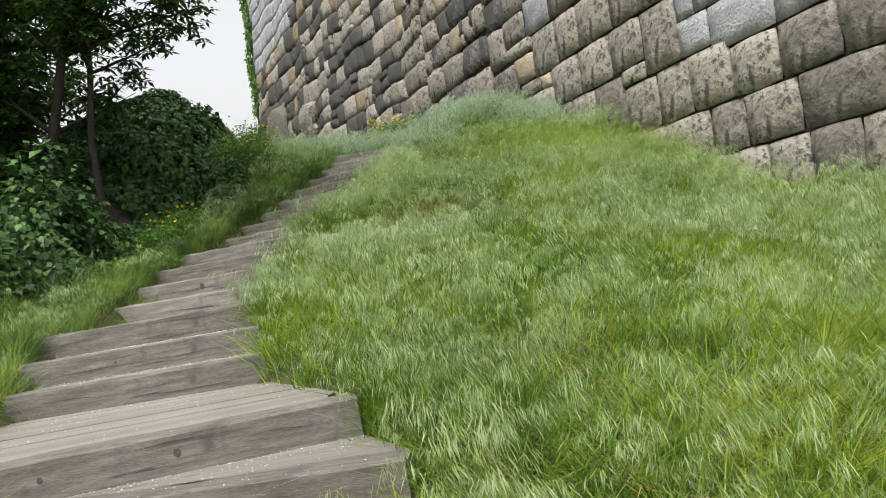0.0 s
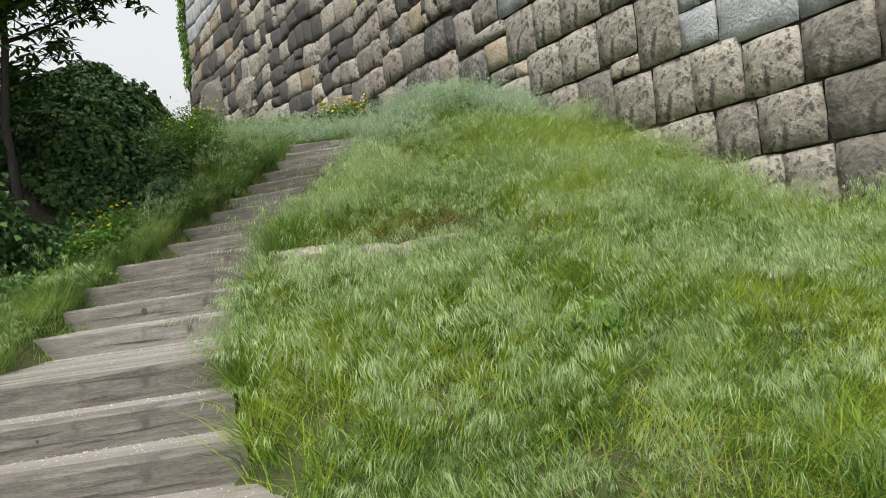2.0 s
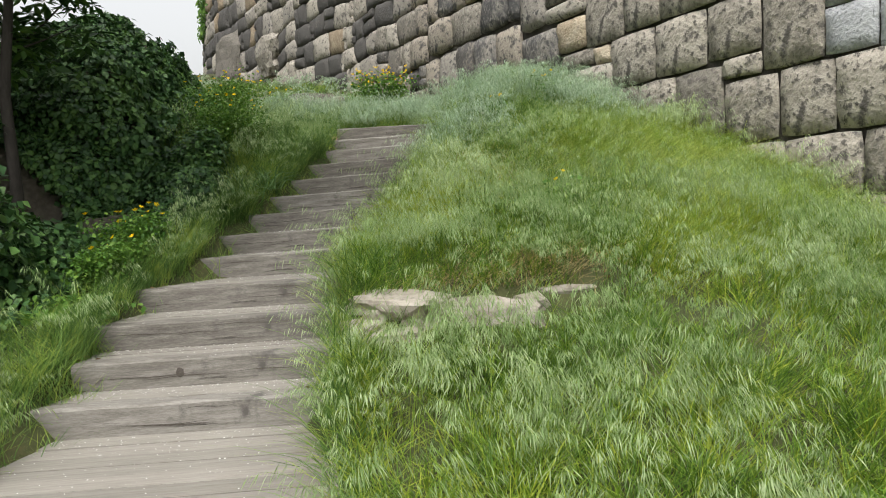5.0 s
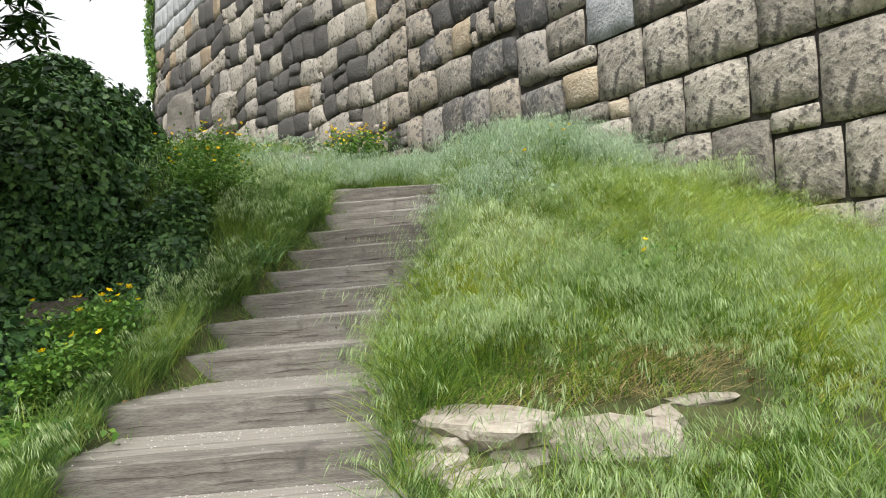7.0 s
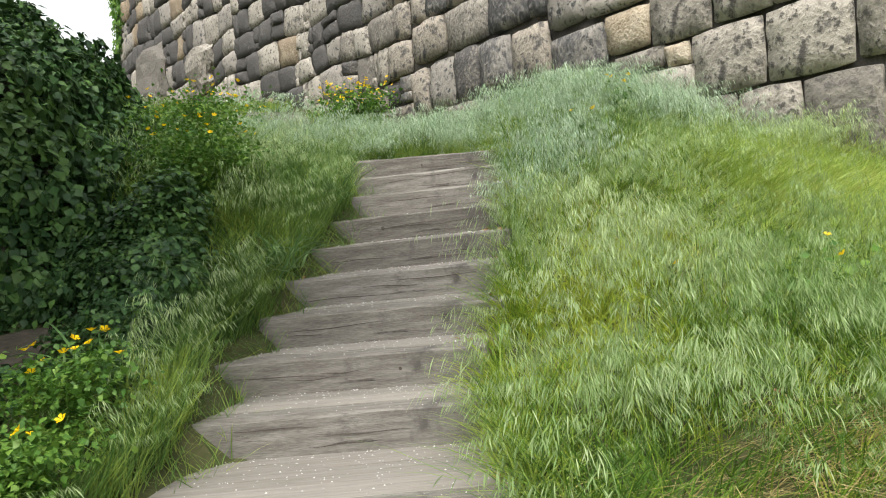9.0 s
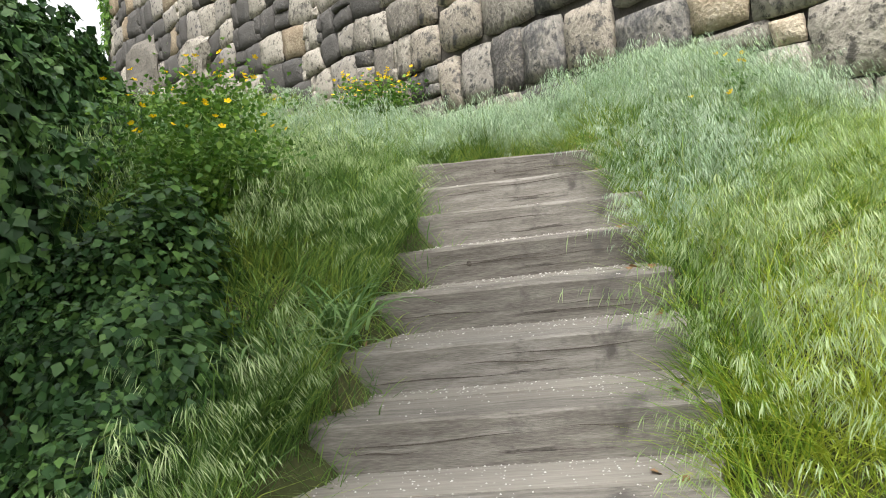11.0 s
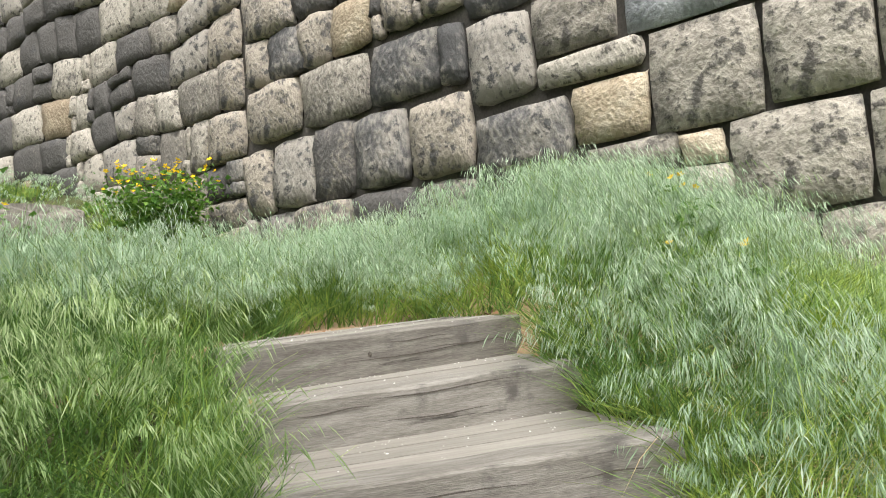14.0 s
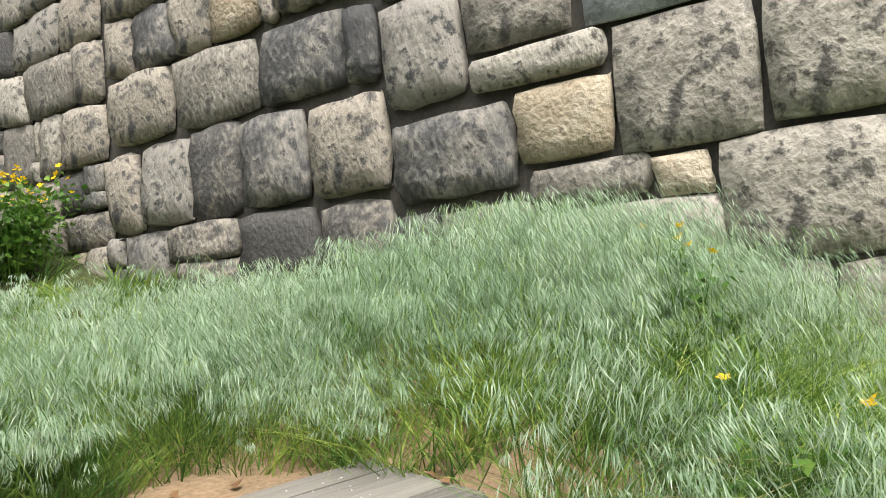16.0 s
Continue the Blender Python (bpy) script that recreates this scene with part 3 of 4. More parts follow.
def blades(x, y, length, width, lean, heading, r, droop=1.1):
    """Curved tapering blades: two quads and a tip each."""
    n = len(x)
    z = ground_z(x, y) - 0.02
    hx, hy = np.cos(heading), np.sin(heading)
    turn = r.uniform(0, 2 * np.pi, n)
    sx, sy = np.cos(turn), np.sin(turn)
    rows = []
    for f, w in ((0.0, 1.0), (0.4, 0.9), (0.75, 0.6), (1.0, 0.0)):
        out = length * (lean * f + droop * lean * f * f)
        up = length * (f - 0.5 * lean * f * f)
        cx, cy, cz = x + hx * out, y + hy * out, z + up
        if w > 0:
            rows.append(np.stack([cx - sx * width * w / 2, cy - sy * width * w / 2, cz], -1))
            rows.append(np.stack([cx + sx * width * w / 2, cy + sy * width * w / 2, cz], -1))
        else:
            rows.append(np.stack([cx, cy, cz], -1))
    v = np.stack(rows, 1)
    b = np.arange(n)[:, None] * 7
    q = np.concatenate([b + np.array([0, 1, 3, 2]), b + np.array([2, 3, 5, 4])])
    t = b + np.array([4, 5, 6])
    return v.reshape(-1, 3), q, t


def seed_stems(x, y, height, heading, r, spikes=17):
    """Arching stems, each with a one-sided drooping spray of narrow spikelets."""
    n = len(x)
    z = ground_z(x, y)
    hx, hy = np.cos(heading), np.sin(heading)
    V, T = [], []
    base = 0
    fs = np.array([0.0, 0.55, 0.85, 1.0])
    lean = r.uniform(0.12, 0.6, n)
    far_off = 1 + 1.2 * (y > 16.5)

    def place(f):
        out = height * lean * (f ** 2.4) * 1.3
        up = height * (f - 0.3 * f ** 5)
        return np.stack([x + hx * out, y + hy * out, z + up], -1)
    w = 0.0011
    rows = []
    for f in fs:
        p = place(f)
        rows += [p + np.stack([-hy * w, hx * w, 0 * hx], -1), p - np.stack([-hy * w, hx * w, 0 * hx], -1)]
    v = np.stack(rows, 1)
    b = np.arange(n)[:, None] * 8
    stem_q = np.concatenate([b + np.array([0, 1, 3, 2]), b + np.array([2, 3, 5, 4]), b + np.array([4, 5, 7, 6])])
    stem_v = v.reshape(-1, 3)
    for i in range(spikes):
        f = 0.62 + 0.38 * (i + 0.5) / spikes
        p = place(f)
        a = heading + r.normal(0, 0.6, n)
        ln = r.uniform(0.035, 0.07, n) * np.clip(height / 0.4, 0.6, 1.2)
        wd = r.uniform(0.0011, 0.002, n) * far_off * (1 + 0.5 * ((y > 4.5) & (y < 9)) + 0.25 * (y > 9))
        dx, dy = np.cos(a), np.sin(a)
        thread = ln * r.uniform(0.25, 0.6, n)
        o0 = p + np.stack([dx * thread, dy * thread, thread * r.uniform(-0.2, 0.25, n)], -1)
        fall = r.uniform(0.75, 1.0, n)
        reach = ln * np.sqrt(np.maximum(1 - fall * fall, 0.05))
        o2 = o0 + np.stack([dx * reach, dy * reach, -ln * fall], -1)
        o1 = o0 * 0.6 + o2 * 0.4
        tt = r.uniform(0, 2 * np.pi, n)
        side = np.stack([np.cos(tt) * wd, np.sin(tt) * wd, 0 * wd], -1)
        V.append(np.stack([o0 * 0.85 + p * 0.15, o1 - side, o1 + side, o2], 1).reshape(-1, 3))
        b = np.arange(n)[:, None] * 4 + base
        T.append(b + np.array([0, 1, 2]))
        T.append(b + np.array([1, 3, 2]))
        base += 4 * n
    return stem_v, stem_q, np.concatenate(V), np.concatenate(T)


g_rng = np.random.default_rng(11)


def grass_points(density, x0, x1, y0, y1, per_tuft):
    """Points gathered into tufts: places, and each tuft's own height and bearing."""
    n = int(density * (x1 - x0) * (y1 - y0))
    k = max(1, n // per_tuft)
    tx, ty = scatter(k, x0, x1, y0, y1, g_rng)
    th, tb = g_rng.uniform(0.55, 1.4, k), g_rng.normal(0, 1.9, k)
    own = g_rng.integers(0, k, n)
    x, y = tx[own] + g_rng.normal(0, 0.055, n), ty[own] + g_rng.normal(0, 0.055, n)
    ok = clear_of_stair(x, y, 0.0) & in_front_of_wall(x, y)
    bearing = -0.55 + 0.9 * wave(x, y, 0.6, 8) + tb[own]
    return x[ok], y[ok], th[own][ok], bearing[ok]


AREAS = [(2700, -0.6, 2.6, 1.2, 4.5), (1800, -1.6, 4.6, 4.5, 9.0), (2300, -1.6, 3.6, 9.0, 14.0), (3200, -3.4, 2.6, 14.0, 16.5),
         (2000, -4.4, -1.2, 3.0, 9.5), (3500, -3.4, -1.2, 9.5, 14.0), (260, -8.0, 1.5, 16.5, 27.0), (900, 2.6, 6.0, 2.0, 9.0),
         (330, -5.0, 6.5, -3.5, 1.2), (330, -5.5, -0.6, 1.2, 3.2), (260, -6.5, -4.4, 3.0, 8.0), (260, 2.6, 6.0, 1.2, 2.0)]
BV, BQ, BT, SV, SQ, HV, HT = [], [], [], [], [], [], []
nb = ns = nh = 0
for dens, x0, x1, y0, y1 in AREAS:
    x, y, tuft, head = grass_points(dens * 0.72, x0, x1, y0, y1, 24)
    tall = np.clip(0.8 + 0.35 * wave(x, y, 0.9, 2) + g_rng.normal(0, 0.15, len(x)), 0.35, 1.4)
    mat_zone = np.exp(-((x - 2.4) ** 2 / 1.5 + (y - 11.9) ** 2 / 2.0))
    broad = 1 + 1.5 * (y > 16.5)
    ln = 0.32 * tuft * tall * (1 - 0.55 * mat_zone)
    head = head + g_rng.normal(0, 0.9, len(x))
    v, q, t = blades(x, y, ln, g_rng.uniform(0.004, 0.0085, len(x)) * broad, g_rng.uniform(0.15, 0.75, len(x)) + 0.5 * mat_zone, head, g_rng)
    BV.append(v)
    BQ.append(q + nb)
    BT.append(t + nb)
    nb += len(v)
    x, y, tuft, head = grass_points(dens * (0.42 if y0 == 14.0 else 0.1 if x1 == -1.2 and y0 > 9 else 0.04 if x1 == -1.2 else 0.24 if y0 == 9.0 else 0.12 if y0 < 4.0 else 0.17), x0, x1, y0, y1, 8)
    keep = g_rng.random(len(x)) < np.clip(0.6 + 1.0 * wave(x, y, 1.5, 5), 0.08, 1) * (1 - 0.9 * np.exp(-((x - 2.4) ** 2 / 1.5 + (y - 11.9) ** 2 / 2.0)))
    x, y, tuft, head = x[keep], y[keep], tuft[keep], head[keep]
    hgt = tuft * np.clip(0.43 + 0.12 * wave(x, y, 0.9, 2) + g_rng.normal(0, 0.07, len(x)), 0.18, 0.7)
    a, b, c, d = seed_stems(x, y, hgt, head + g_rng.normal(0, 0.45, len(x)), g_rng)
    SV.append(a)
    SQ.append(b + ns)
    ns += len(a)
    HV.append(c)
    HT.append(d + nh)
    nh += len(c)
for side in (0, 1):
    e = g_rng.integers(0 if side else 2, 15, 7000)
    f = g_rng.random(7000)
    ex = ST[e, 2 * side] + (ST[e + 1, 2 * side] - ST[e, 2 * side]) * f
    ey = ST[e, 2 * side + 1] + (ST[e + 1, 2 * side + 1] - ST[e, 2 * side + 1]) * f
    x = ex + (g_rng.exponential(0.09, 7000) - 0.01) * (1 if side else -1)
    ok = (np.sin(ey * 5.3 + side) + np.sin(ey * 2.1)) * 0.5 + (0.45 if side else 0.8) > g_rng.random(7000) * 1.1
    x, y = x[ok], ey[ok]
    bearing = (np.pi - 0.2 if side else 0.2) + g_rng.normal(0, 0.8, len(x))
    v, q, t = blades(x, y, g_rng.uniform(0.16, 0.36, len(x)), g_rng.uniform(0.003, 0.006, len(x)), g_rng.uniform(0.1, 0.65 if side else 0.4, len(x)), bearing, g_rng)
    BV.append(v)
    BQ.append(q + nb)
    BT.append(t + nb)
    nb += len(v)
    sel = g_rng.random(len(x)) < 0.05
    a, b, c, d = seed_stems(x[sel], y[sel], g_rng.uniform(0.25, 0.45, sel.sum()), bearing[sel], g_rng)
    SV.append(a)
    SQ.append(b + ns)
    ns += len(a)
    HV.append(c)
    HT.append(d + nh)
    nh += len(c)

# short grass and weeds pushing in between the step ends
e = g_rng.integers(1, 15, 9000)
f = g_rng.random(9000)
x = ST[e, 0] + (ST[e + 1, 0] - ST[e, 0]) * f + g_rng.uniform(-0.08, 0.2, 9000)
y = ST[e, 1] + (ST[e + 1, 1] - ST[e, 1]) * f
v, q, t = blades(x, y, g_rng.uniform(0.14, 0.3, 9000), g_rng.uniform(0.003, 0.007, 9000), g_rng.uniform(0.2, 0.9, 9000), g_rng.normal(2.6, 1.1, 9000), g_rng)
BV.append(v)
BQ.append(q + nb)
BT.append(t + nb)
nb += len(v)

# taller stems on the mound before the wall
x, y = g_rng.normal(1.0, 0.5, 1100), g_rng.normal(14.75, 0.42, 1100)
ok = in_front_of_wall(x, y) & clear_of_stair(x, y) & (x > 0.05)
x, y = x[ok], y[ok]
a, b, c, d = seed_stems(x, y, g_rng.uniform(0.4, 0.78, len(x)), g_rng.normal(-0.4, 1.2, len(x)), g_rng)
SV.append(a)
SQ.append(b + ns)
HV.append(c)
HT.append(d + nh)


def by_height(vs, quads, tris, per, names, mats, labels, bank=10):
    """Links the blades as two stuff objects: the lower slope and the shelf at the stair's head, where the grass is more silvery."""
    V = np.concatenate(vs)
    n = len(V) // per
    fx, fy = V.reshape(n, per, 3)[:, 0, 0], V.reshape(n, per, 3)[:, 0, 1]
    top = fy > 13.5 + 0.4 * np.sin(fx * 2.3) - 1.6 * ((fx > -1.2) & (fx < 0.7)) - bank * (fx < -1.3)
    new_id = np.zeros(n, dtype=int)
    new_id[top] = np.arange(top.sum())
    new_id[~top] = np.arange((~top).sum())
    for want, name, m, label in zip((False, True), names, mats, labels):
        sel = top == want
        out = []
        for arr, w in ((quads, 4), (tris, 3)):
            if not arr:
                out.append(np.zeros((0, w), int))
                continue
            A = np.concatenate(arr)
            A = A[sel[A[:, 0] // per]]
            out.append(new_id[A // per] * per + A % per)
        ob = strips(name, V.reshape(n, per, 3)[sel].reshape(-1, 3), out[0], out[1], [m])
        tagged(ob, label, "grass", kind="stuff")


by_height(BV, BQ, BT, 7, ("grass", "grass"), (M_GRASS, M_GRASS_TOP), ("tall bright green wild grass covering the slope", "dense blue-green wild grass on the shelf above the stair"))
by_height(SV, SQ, [], 8, ("grass_stems", "grass_stems"), (M_GRASS, M_GRASS_TOP), ("thin green flowering grass stems on the slope", "thin green flowering grass stems above the stair"))
by_height(HV, [], HT, 4, ("grass_seed_heads", "grass_seed_heads"), (M_HEAD, M_HEAD_TOP), ("pale green drooping seed heads of wild brome grass", "silvery drooping seed heads of wild brome grass"), 0)

# ---- ivy-covered outcrop ----


def outcrop_shape():
    """A rock mass with a steep side towards the stair, highest at its back and falling away to the front and far side."""
    n, m = 48, 26
    v = []
    for j in range(m):
        f = j / (m - 1)
        for i in range(n):
            a = 2 * math.pi * i / n
            ca, sa = math.cos(a), math.sin(a)
            ex = (abs(ca) ** 0.55) * (1 if ca > 0 else -1)
            ey = (abs(sa) ** 0.55) * (1 if sa > 0 else -1)
            taper = math.cos(f * math.pi / 2) ** 0.42
            px = -5.45 + 2.65 * ex * taper
            py = 13.3 + 2.35 * ey * taper
            top = 6.1 - 0.5 * max(0, 15.0 - py) - 0.38 * max(0, -4.1 - px) - 0.6 * max(0, px + 3.7)
            base = 2.0 + 0.32 * (py - 11)
            p = Vector((px, py, base + f * (top - base)))
            d = noise.noise(p * 0.8) * 0.22 + noise.noise(p * 2.2) * 0.12
            v.append((px + d * ca, py + d * sa, p.z + d * 0.5))
    faces = []
    for j in range(m - 1):
        for i in range(n):
            faces.append((j * n + i, j * n + (i + 1) % n, (j + 1) * n + (i + 1) % n, (j + 1) * n + i))
    faces.append(tuple((m - 1) * n + i for i in range(n)))
    return np.array(v), faces


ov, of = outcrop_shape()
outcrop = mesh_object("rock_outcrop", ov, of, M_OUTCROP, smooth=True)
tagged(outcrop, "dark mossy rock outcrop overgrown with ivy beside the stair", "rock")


def leaf_cloud(name, pts, nrm, size, mats, r, label, category, shape=0, tilt=0.5):
    """One small folded leaf at each point, facing roughly along its normal."""
    n = len(pts)
    nrm = nrm + r.normal(0, tilt, (n, 3))
    nrm /= np.linalg.norm(nrm, axis=1)[:, None] + 1e-9
    ref = np.tile(np.array([0, 0, -1.0]), (n, 1)) + r.normal(0, 0.5, (n, 3))
    along = ref - (ref * nrm).sum(1)[:, None] * nrm
    along /= np.linalg.norm(along, axis=1)[:, None] + 1e-9
    side = np.cross(nrm, along)
    s = size * r.uniform(0.6, 1.3, n)[:, None]
    wide = (0.42, 0.16)[shape]
    a = pts
    b = pts + along * s * 0.4 + side * s * wide + nrm * s * 0.08
    c = pts + along * s + nrm * s * (-0.08)
    d = pts + along * s * 0.4 - side * s * wide + nrm * s * 0.08
    v = np.stack([a, b, c, d], 1).reshape(-1, 3)
    o = np.arange(n)[:, None] * 4
    t = np.concatenate([o + np.array([0, 1, 2]), o + np.array([0, 2, 3])])
    ob = strips(name, v, np.zeros((0, 4), int), t, mats)
    return tagged(ob, label, category, kind="stuff")


def surface_points(verts, faces, n, r, keep=None):
    tri = []
    for f in faces:
        for i in range(1, len(f) - 1):
            tri.append((f[0], f[i], f[i + 1]))
    tri = np.array(tri)
    a, b, c = verts[tri[:, 0]], verts[tri[:, 1]], verts[tri[:, 2]]
    cr = np.cross(b - a, c - a)
    area = np.linalg.norm(cr, axis=1)
    pick = r.choice(len(tri), n, p=area / area.sum())
    s, t = r.random(n), r.random(n)
    fl = s + t > 1
    s[fl], t[fl] = 1 - s[fl], 1 - t[fl]
    p = a[pick] + (b - a)[pick] * s[:, None] + (c - a)[pick] * t[:, None]
    return p, cr[pick] / (area[pick][:, None] + 1e-9)


i_rng = np.random.default_rng(3)
pts, nr = surface_points(ov, of, 125000, i_rng)
bare = wave(pts[:, 0] * 1.2, pts[:, 2] * 1.4, 1, 4) < -0.62
keep = (pts[:, 2] > 2.6 + 0.3 * (pts[:, 1] - 11.4) + 0.2 * wave(pts[:, 0], pts[:, 1], 2)) & ~bare
pts, nr = pts[keep], nr[keep]
swell = 0.5 + 0.5 * wave(pts[:, 0] + pts[:, 1], pts[:, 2] * 1.6, 2.2, 1)
pts = pts + nr * (i_rng.random(len(pts)) ** 0.7 * (0.08 + 0.22 * swell))[:, None]
leaf_cloud("ivy", pts, nr, 0.074, [M_IVY], i_rng, "dense dark green ivy hanging over the rock", "ivy")

# ---- trees ----


def tube(points, radii, sides=7):
    v, f = [], []
    for i, (p, r) in enumerate(zip(points, radii)):
        d = (points[min(i + 1, len(points) - 1)] - points[max(i - 1, 0)]).normalized()
        s = d.orthogonal().normalized()
        t = d.cross(s)
        for j in range(sides):
            a = 2 * math.pi * j / sides
            v.append(p + s * r * math.cos(a) + t * r * math.sin(a))
    for i in range(len(points) - 1):
        for j in range(sides):
            f.append((i * sides + j, i * sides + (j + 1) % sides, (i + 1) * sides + (j + 1) % sides, (i + 1) * sides + j))
    return v, f


def tree(base, top, radius, limbs, leaves, leaf_size, seed, label, low=0.35, spread=1.6, mat=None, drop=0.3):
    """Tapered leaning trunk, limbs with twigs, and sprays of narrow leaves at their ends."""
    r = random.Random(seed)
    root = new("tree")
    root.location = base
    tagged(root, label, "tree")
    b, t = Vector(base), Vector(top)
    V, F, ends = [], [], []

    def grow(a, d, ln, rad, depth):
        pts, rads = [a], [rad]
        n = 6
        for i in range(n):
            d = (d + Vector((r.uniform(-1, 1), r.uniform(-1, 1), r.uniform(-0.6, 0.8))) * 0.16).normalized()
            pts.append(pts[-1] + d * ln / n)
            rads.append(rad * (1 - 0.75 * (i + 1) / n))
        v, f = tube(pts, rads, 7 if depth == 0 else 5)
        o = len(V)
        V.extend(v)
        F.extend(tuple(o + q for q in ff) for ff in f)
        if depth >= 1:
            ends.extend((pts[i], d) for i in range(2, n + 1))
        if depth < 2:
            for i in range(limbs if depth == 0 else 5):
                k = r.uniform(low, 1.0) if depth == 0 else r.uniform(0.3, 1.0)
                q = pts[min(n, int(k * n))]
                side = Vector((r.uniform(-1, 1), r.uniform(-1, 1), r.uniform(-0.05, 0.7))).normalized()
                grow(q, (d * 0.4 + side).normalized(), spread * r.uniform(0.6, 1.1) * (1 if depth == 0 else 0.5), rad * 0.42, depth + 1)
    grow(b, (t - b).normalized(), (t - b).length, radius, 0)
    trunk = mesh_object("trunk", [tuple(p) for p in V], F, M_BARK, root, smooth=True)
    rr = np.random.default_rng(seed)
    ep = np.array([tuple(e[0]) for e in ends])
    pick = rr.integers(0, len(ep), leaves // 6)
    centre = ep[pick] + rr.normal(0, 0.13, (len(pick), 3))
    pts = np.repeat(centre, 6, axis=0)
    ang = np.tile(np.arange(6) * 1.05, len(pick)) + np.repeat(rr.uniform(0, 6, len(pick)), 6)
    n = len(pts)
    along = np.stack([np.cos(ang), np.sin(ang), np.full(n, -drop) + rr.normal(0, 0.3, n)], -1)
    along /= np.linalg.norm(along, axis=1)[:, None]
    side = np.cross(along, np.tile([0, 0, 1.0], (n, 1)) + rr.normal(0, 0.35, (n, 3)))
    side /= np.linalg.norm(side, axis=1)[:, None]
    s = (leaf_size * rr.uniform(0.6, 1.25, n))[:, None]
    v = np.stack([pts, pts + along * s * 0.55 + side * s * 0.17, pts + along * s + np.array([0, 0, -0.12]) * s, pts + along * s * 0.55 - side * s * 0.17], 1).reshape(-1, 3)
    o = np.arange(n)[:, None] * 4
    tri = np.concatenate([o + np.array([0, 1, 2]), o + np.array([0, 2, 3])])
    crown = strips("crown", v - np.array(base), np.zeros((0, 4), int), tri, [mat or M_TREELEAF])
    crown.parent = root
    return root


tree((-4.15, 10.2, 2.2), (-3.05, 10.9, 7.1), 0.06, 10, 5200, 0.13, 4, "slender dark-barked tree with drooping narrow green leaves beside the stair", 0.6, 1.0)
tree((-4.75, 10.0, 2.2), (-4.05, 10.7, 7.7), 0.085, 14, 18000, 0.14, 9, "forked dark-barked tree with spreading leafy limbs before the rock", 0.45, 1.9)
for bx, by, bz, hh, sd in ((-9.2, 17.5, 4.2, 8.5, 12), (-6.3, 11.2, 2.5, 5.8, 14), (-7.6, 12.0, 2.6, 7.0, 15), (-6.6, 9.6, 2.2, 6.0, 16), (-11.5, 15.0, 2.8, 9.0, 18), (-12.5, 21.0, 4.6, 9.5, 22)):
    tree((bx, by, bz), (bx + 0.4, by, bz + hh), 0.14, 16, 15000, 0.20, sd, "tall leafy broadleaf tree in the shaded wood behind the rock", 0.1, 2.6)

# ---- shrubs and herbs ----


def bush_cloud(name, centre, radii, count, size, mats, seed, label, category, shape=0, fill=0.5):
    r = np.random.default_rng(seed)
    d = r.normal(0, 1, (count, 3))
    d /= np.linalg.norm(d, axis=1)[:, None]
    d[:, 2] = np.abs(d[:, 2]) * 1.0 - 0.05
    lump = 1 + 0.22 * np.sin(d[:, 0] * 5 + seed) + 0.18 * np.sin(d[:, 1] * 6 + d[:, 2] * 4)
    rad = (fill + (1 - fill) * r.random(count)) * lump
    pts = np.array(centre) + d * rad[:, None] * np.array(radii)
    g = ground_z(pts[:, 0], pts[:, 1]) + 0.02
    pts[:, 2] = np.maximum(pts[:, 2], g)
    return leaf_cloud(name, pts, d + np.array([0, 0, 0.6]), size, mats, r, label, category, shape, 0.6)


SHRUB = "low shaded shrub with dark green leaves beside the grass"
bush_cloud("shrub", (-4.7, 9.2, 2.3), (1.3, 1.1, 1.2), 8500, 0.085, [M_IVY], 31, SHRUB, "shrub")
bush_cloud("shrub", (-6.2, 10.6, 2.6), (1.5, 1.3, 1.2), 7500, 0.10, [M_TREELEAF], 32, SHRUB, "shrub")
bush_cloud("shrub", (-4.55, 7.9, 1.9), (0.9, 0.8, 0.75), 5000, 0.08, [M_TREELEAF], 39, SHRUB, "shrub")
bush_cloud("shrub", (-5.9, 7.8, 1.8), (1.5, 1.3, 1.0), 6500, 0.10, [M_IVY], 33, SHRUB, "shrub")
bush_cloud("ivy_mound", (-4.0, 9.9, 2.25), (0.62, 0.7, 0.75), 7000, 0.06, [M_IVY], 40, "dark green ivy hanging low before the rock", "ivy")
bush_cloud("shrub", (-4.0, 8.6, 1.8), (0.55, 0.7, 0.5), 4500, 0.06, [M_IVY], 56, SHRUB, "shrub")
bush_cloud("shrub", (-4.1, 10.5, 2.5), (0.7, 0.6, 0.4), 2600, 0.08, [M_IVY], 34, "low leafy green shrub at the foot of the rock", "shrub")
bush_cloud("shrub", (-8.9, 13.5, 3.0), (2.4, 2.4, 2.6), 12000, 0.12, [M_TREELEAF], 35, SHRUB, "shrub")
bush_cloud("ivy_mound", (-3.05, 12.05, 2.9), (0.6, 0.85, 0.72), 13000, 0.05, [M_IVY], 37, "dark green mound of ivy spilling from the rock towards the stair", "ivy", 0, 0.75)
bush_cloud("ivy_mound", (-2.98, 10.95, 2.55), (0.38, 0.55, 0.42), 6500, 0.042, [M_IVY], 38, "low dark green creeping ivy beside the stair", "ivy", 0, 0.5)
bush_cloud("ivy_mound", (-2.92, 11.5, 2.75), (0.42, 0.5, 0.55), 6500, 0.045, [M_IVY], 36, "dark green creeping ivy spilling beside the stair", "ivy")


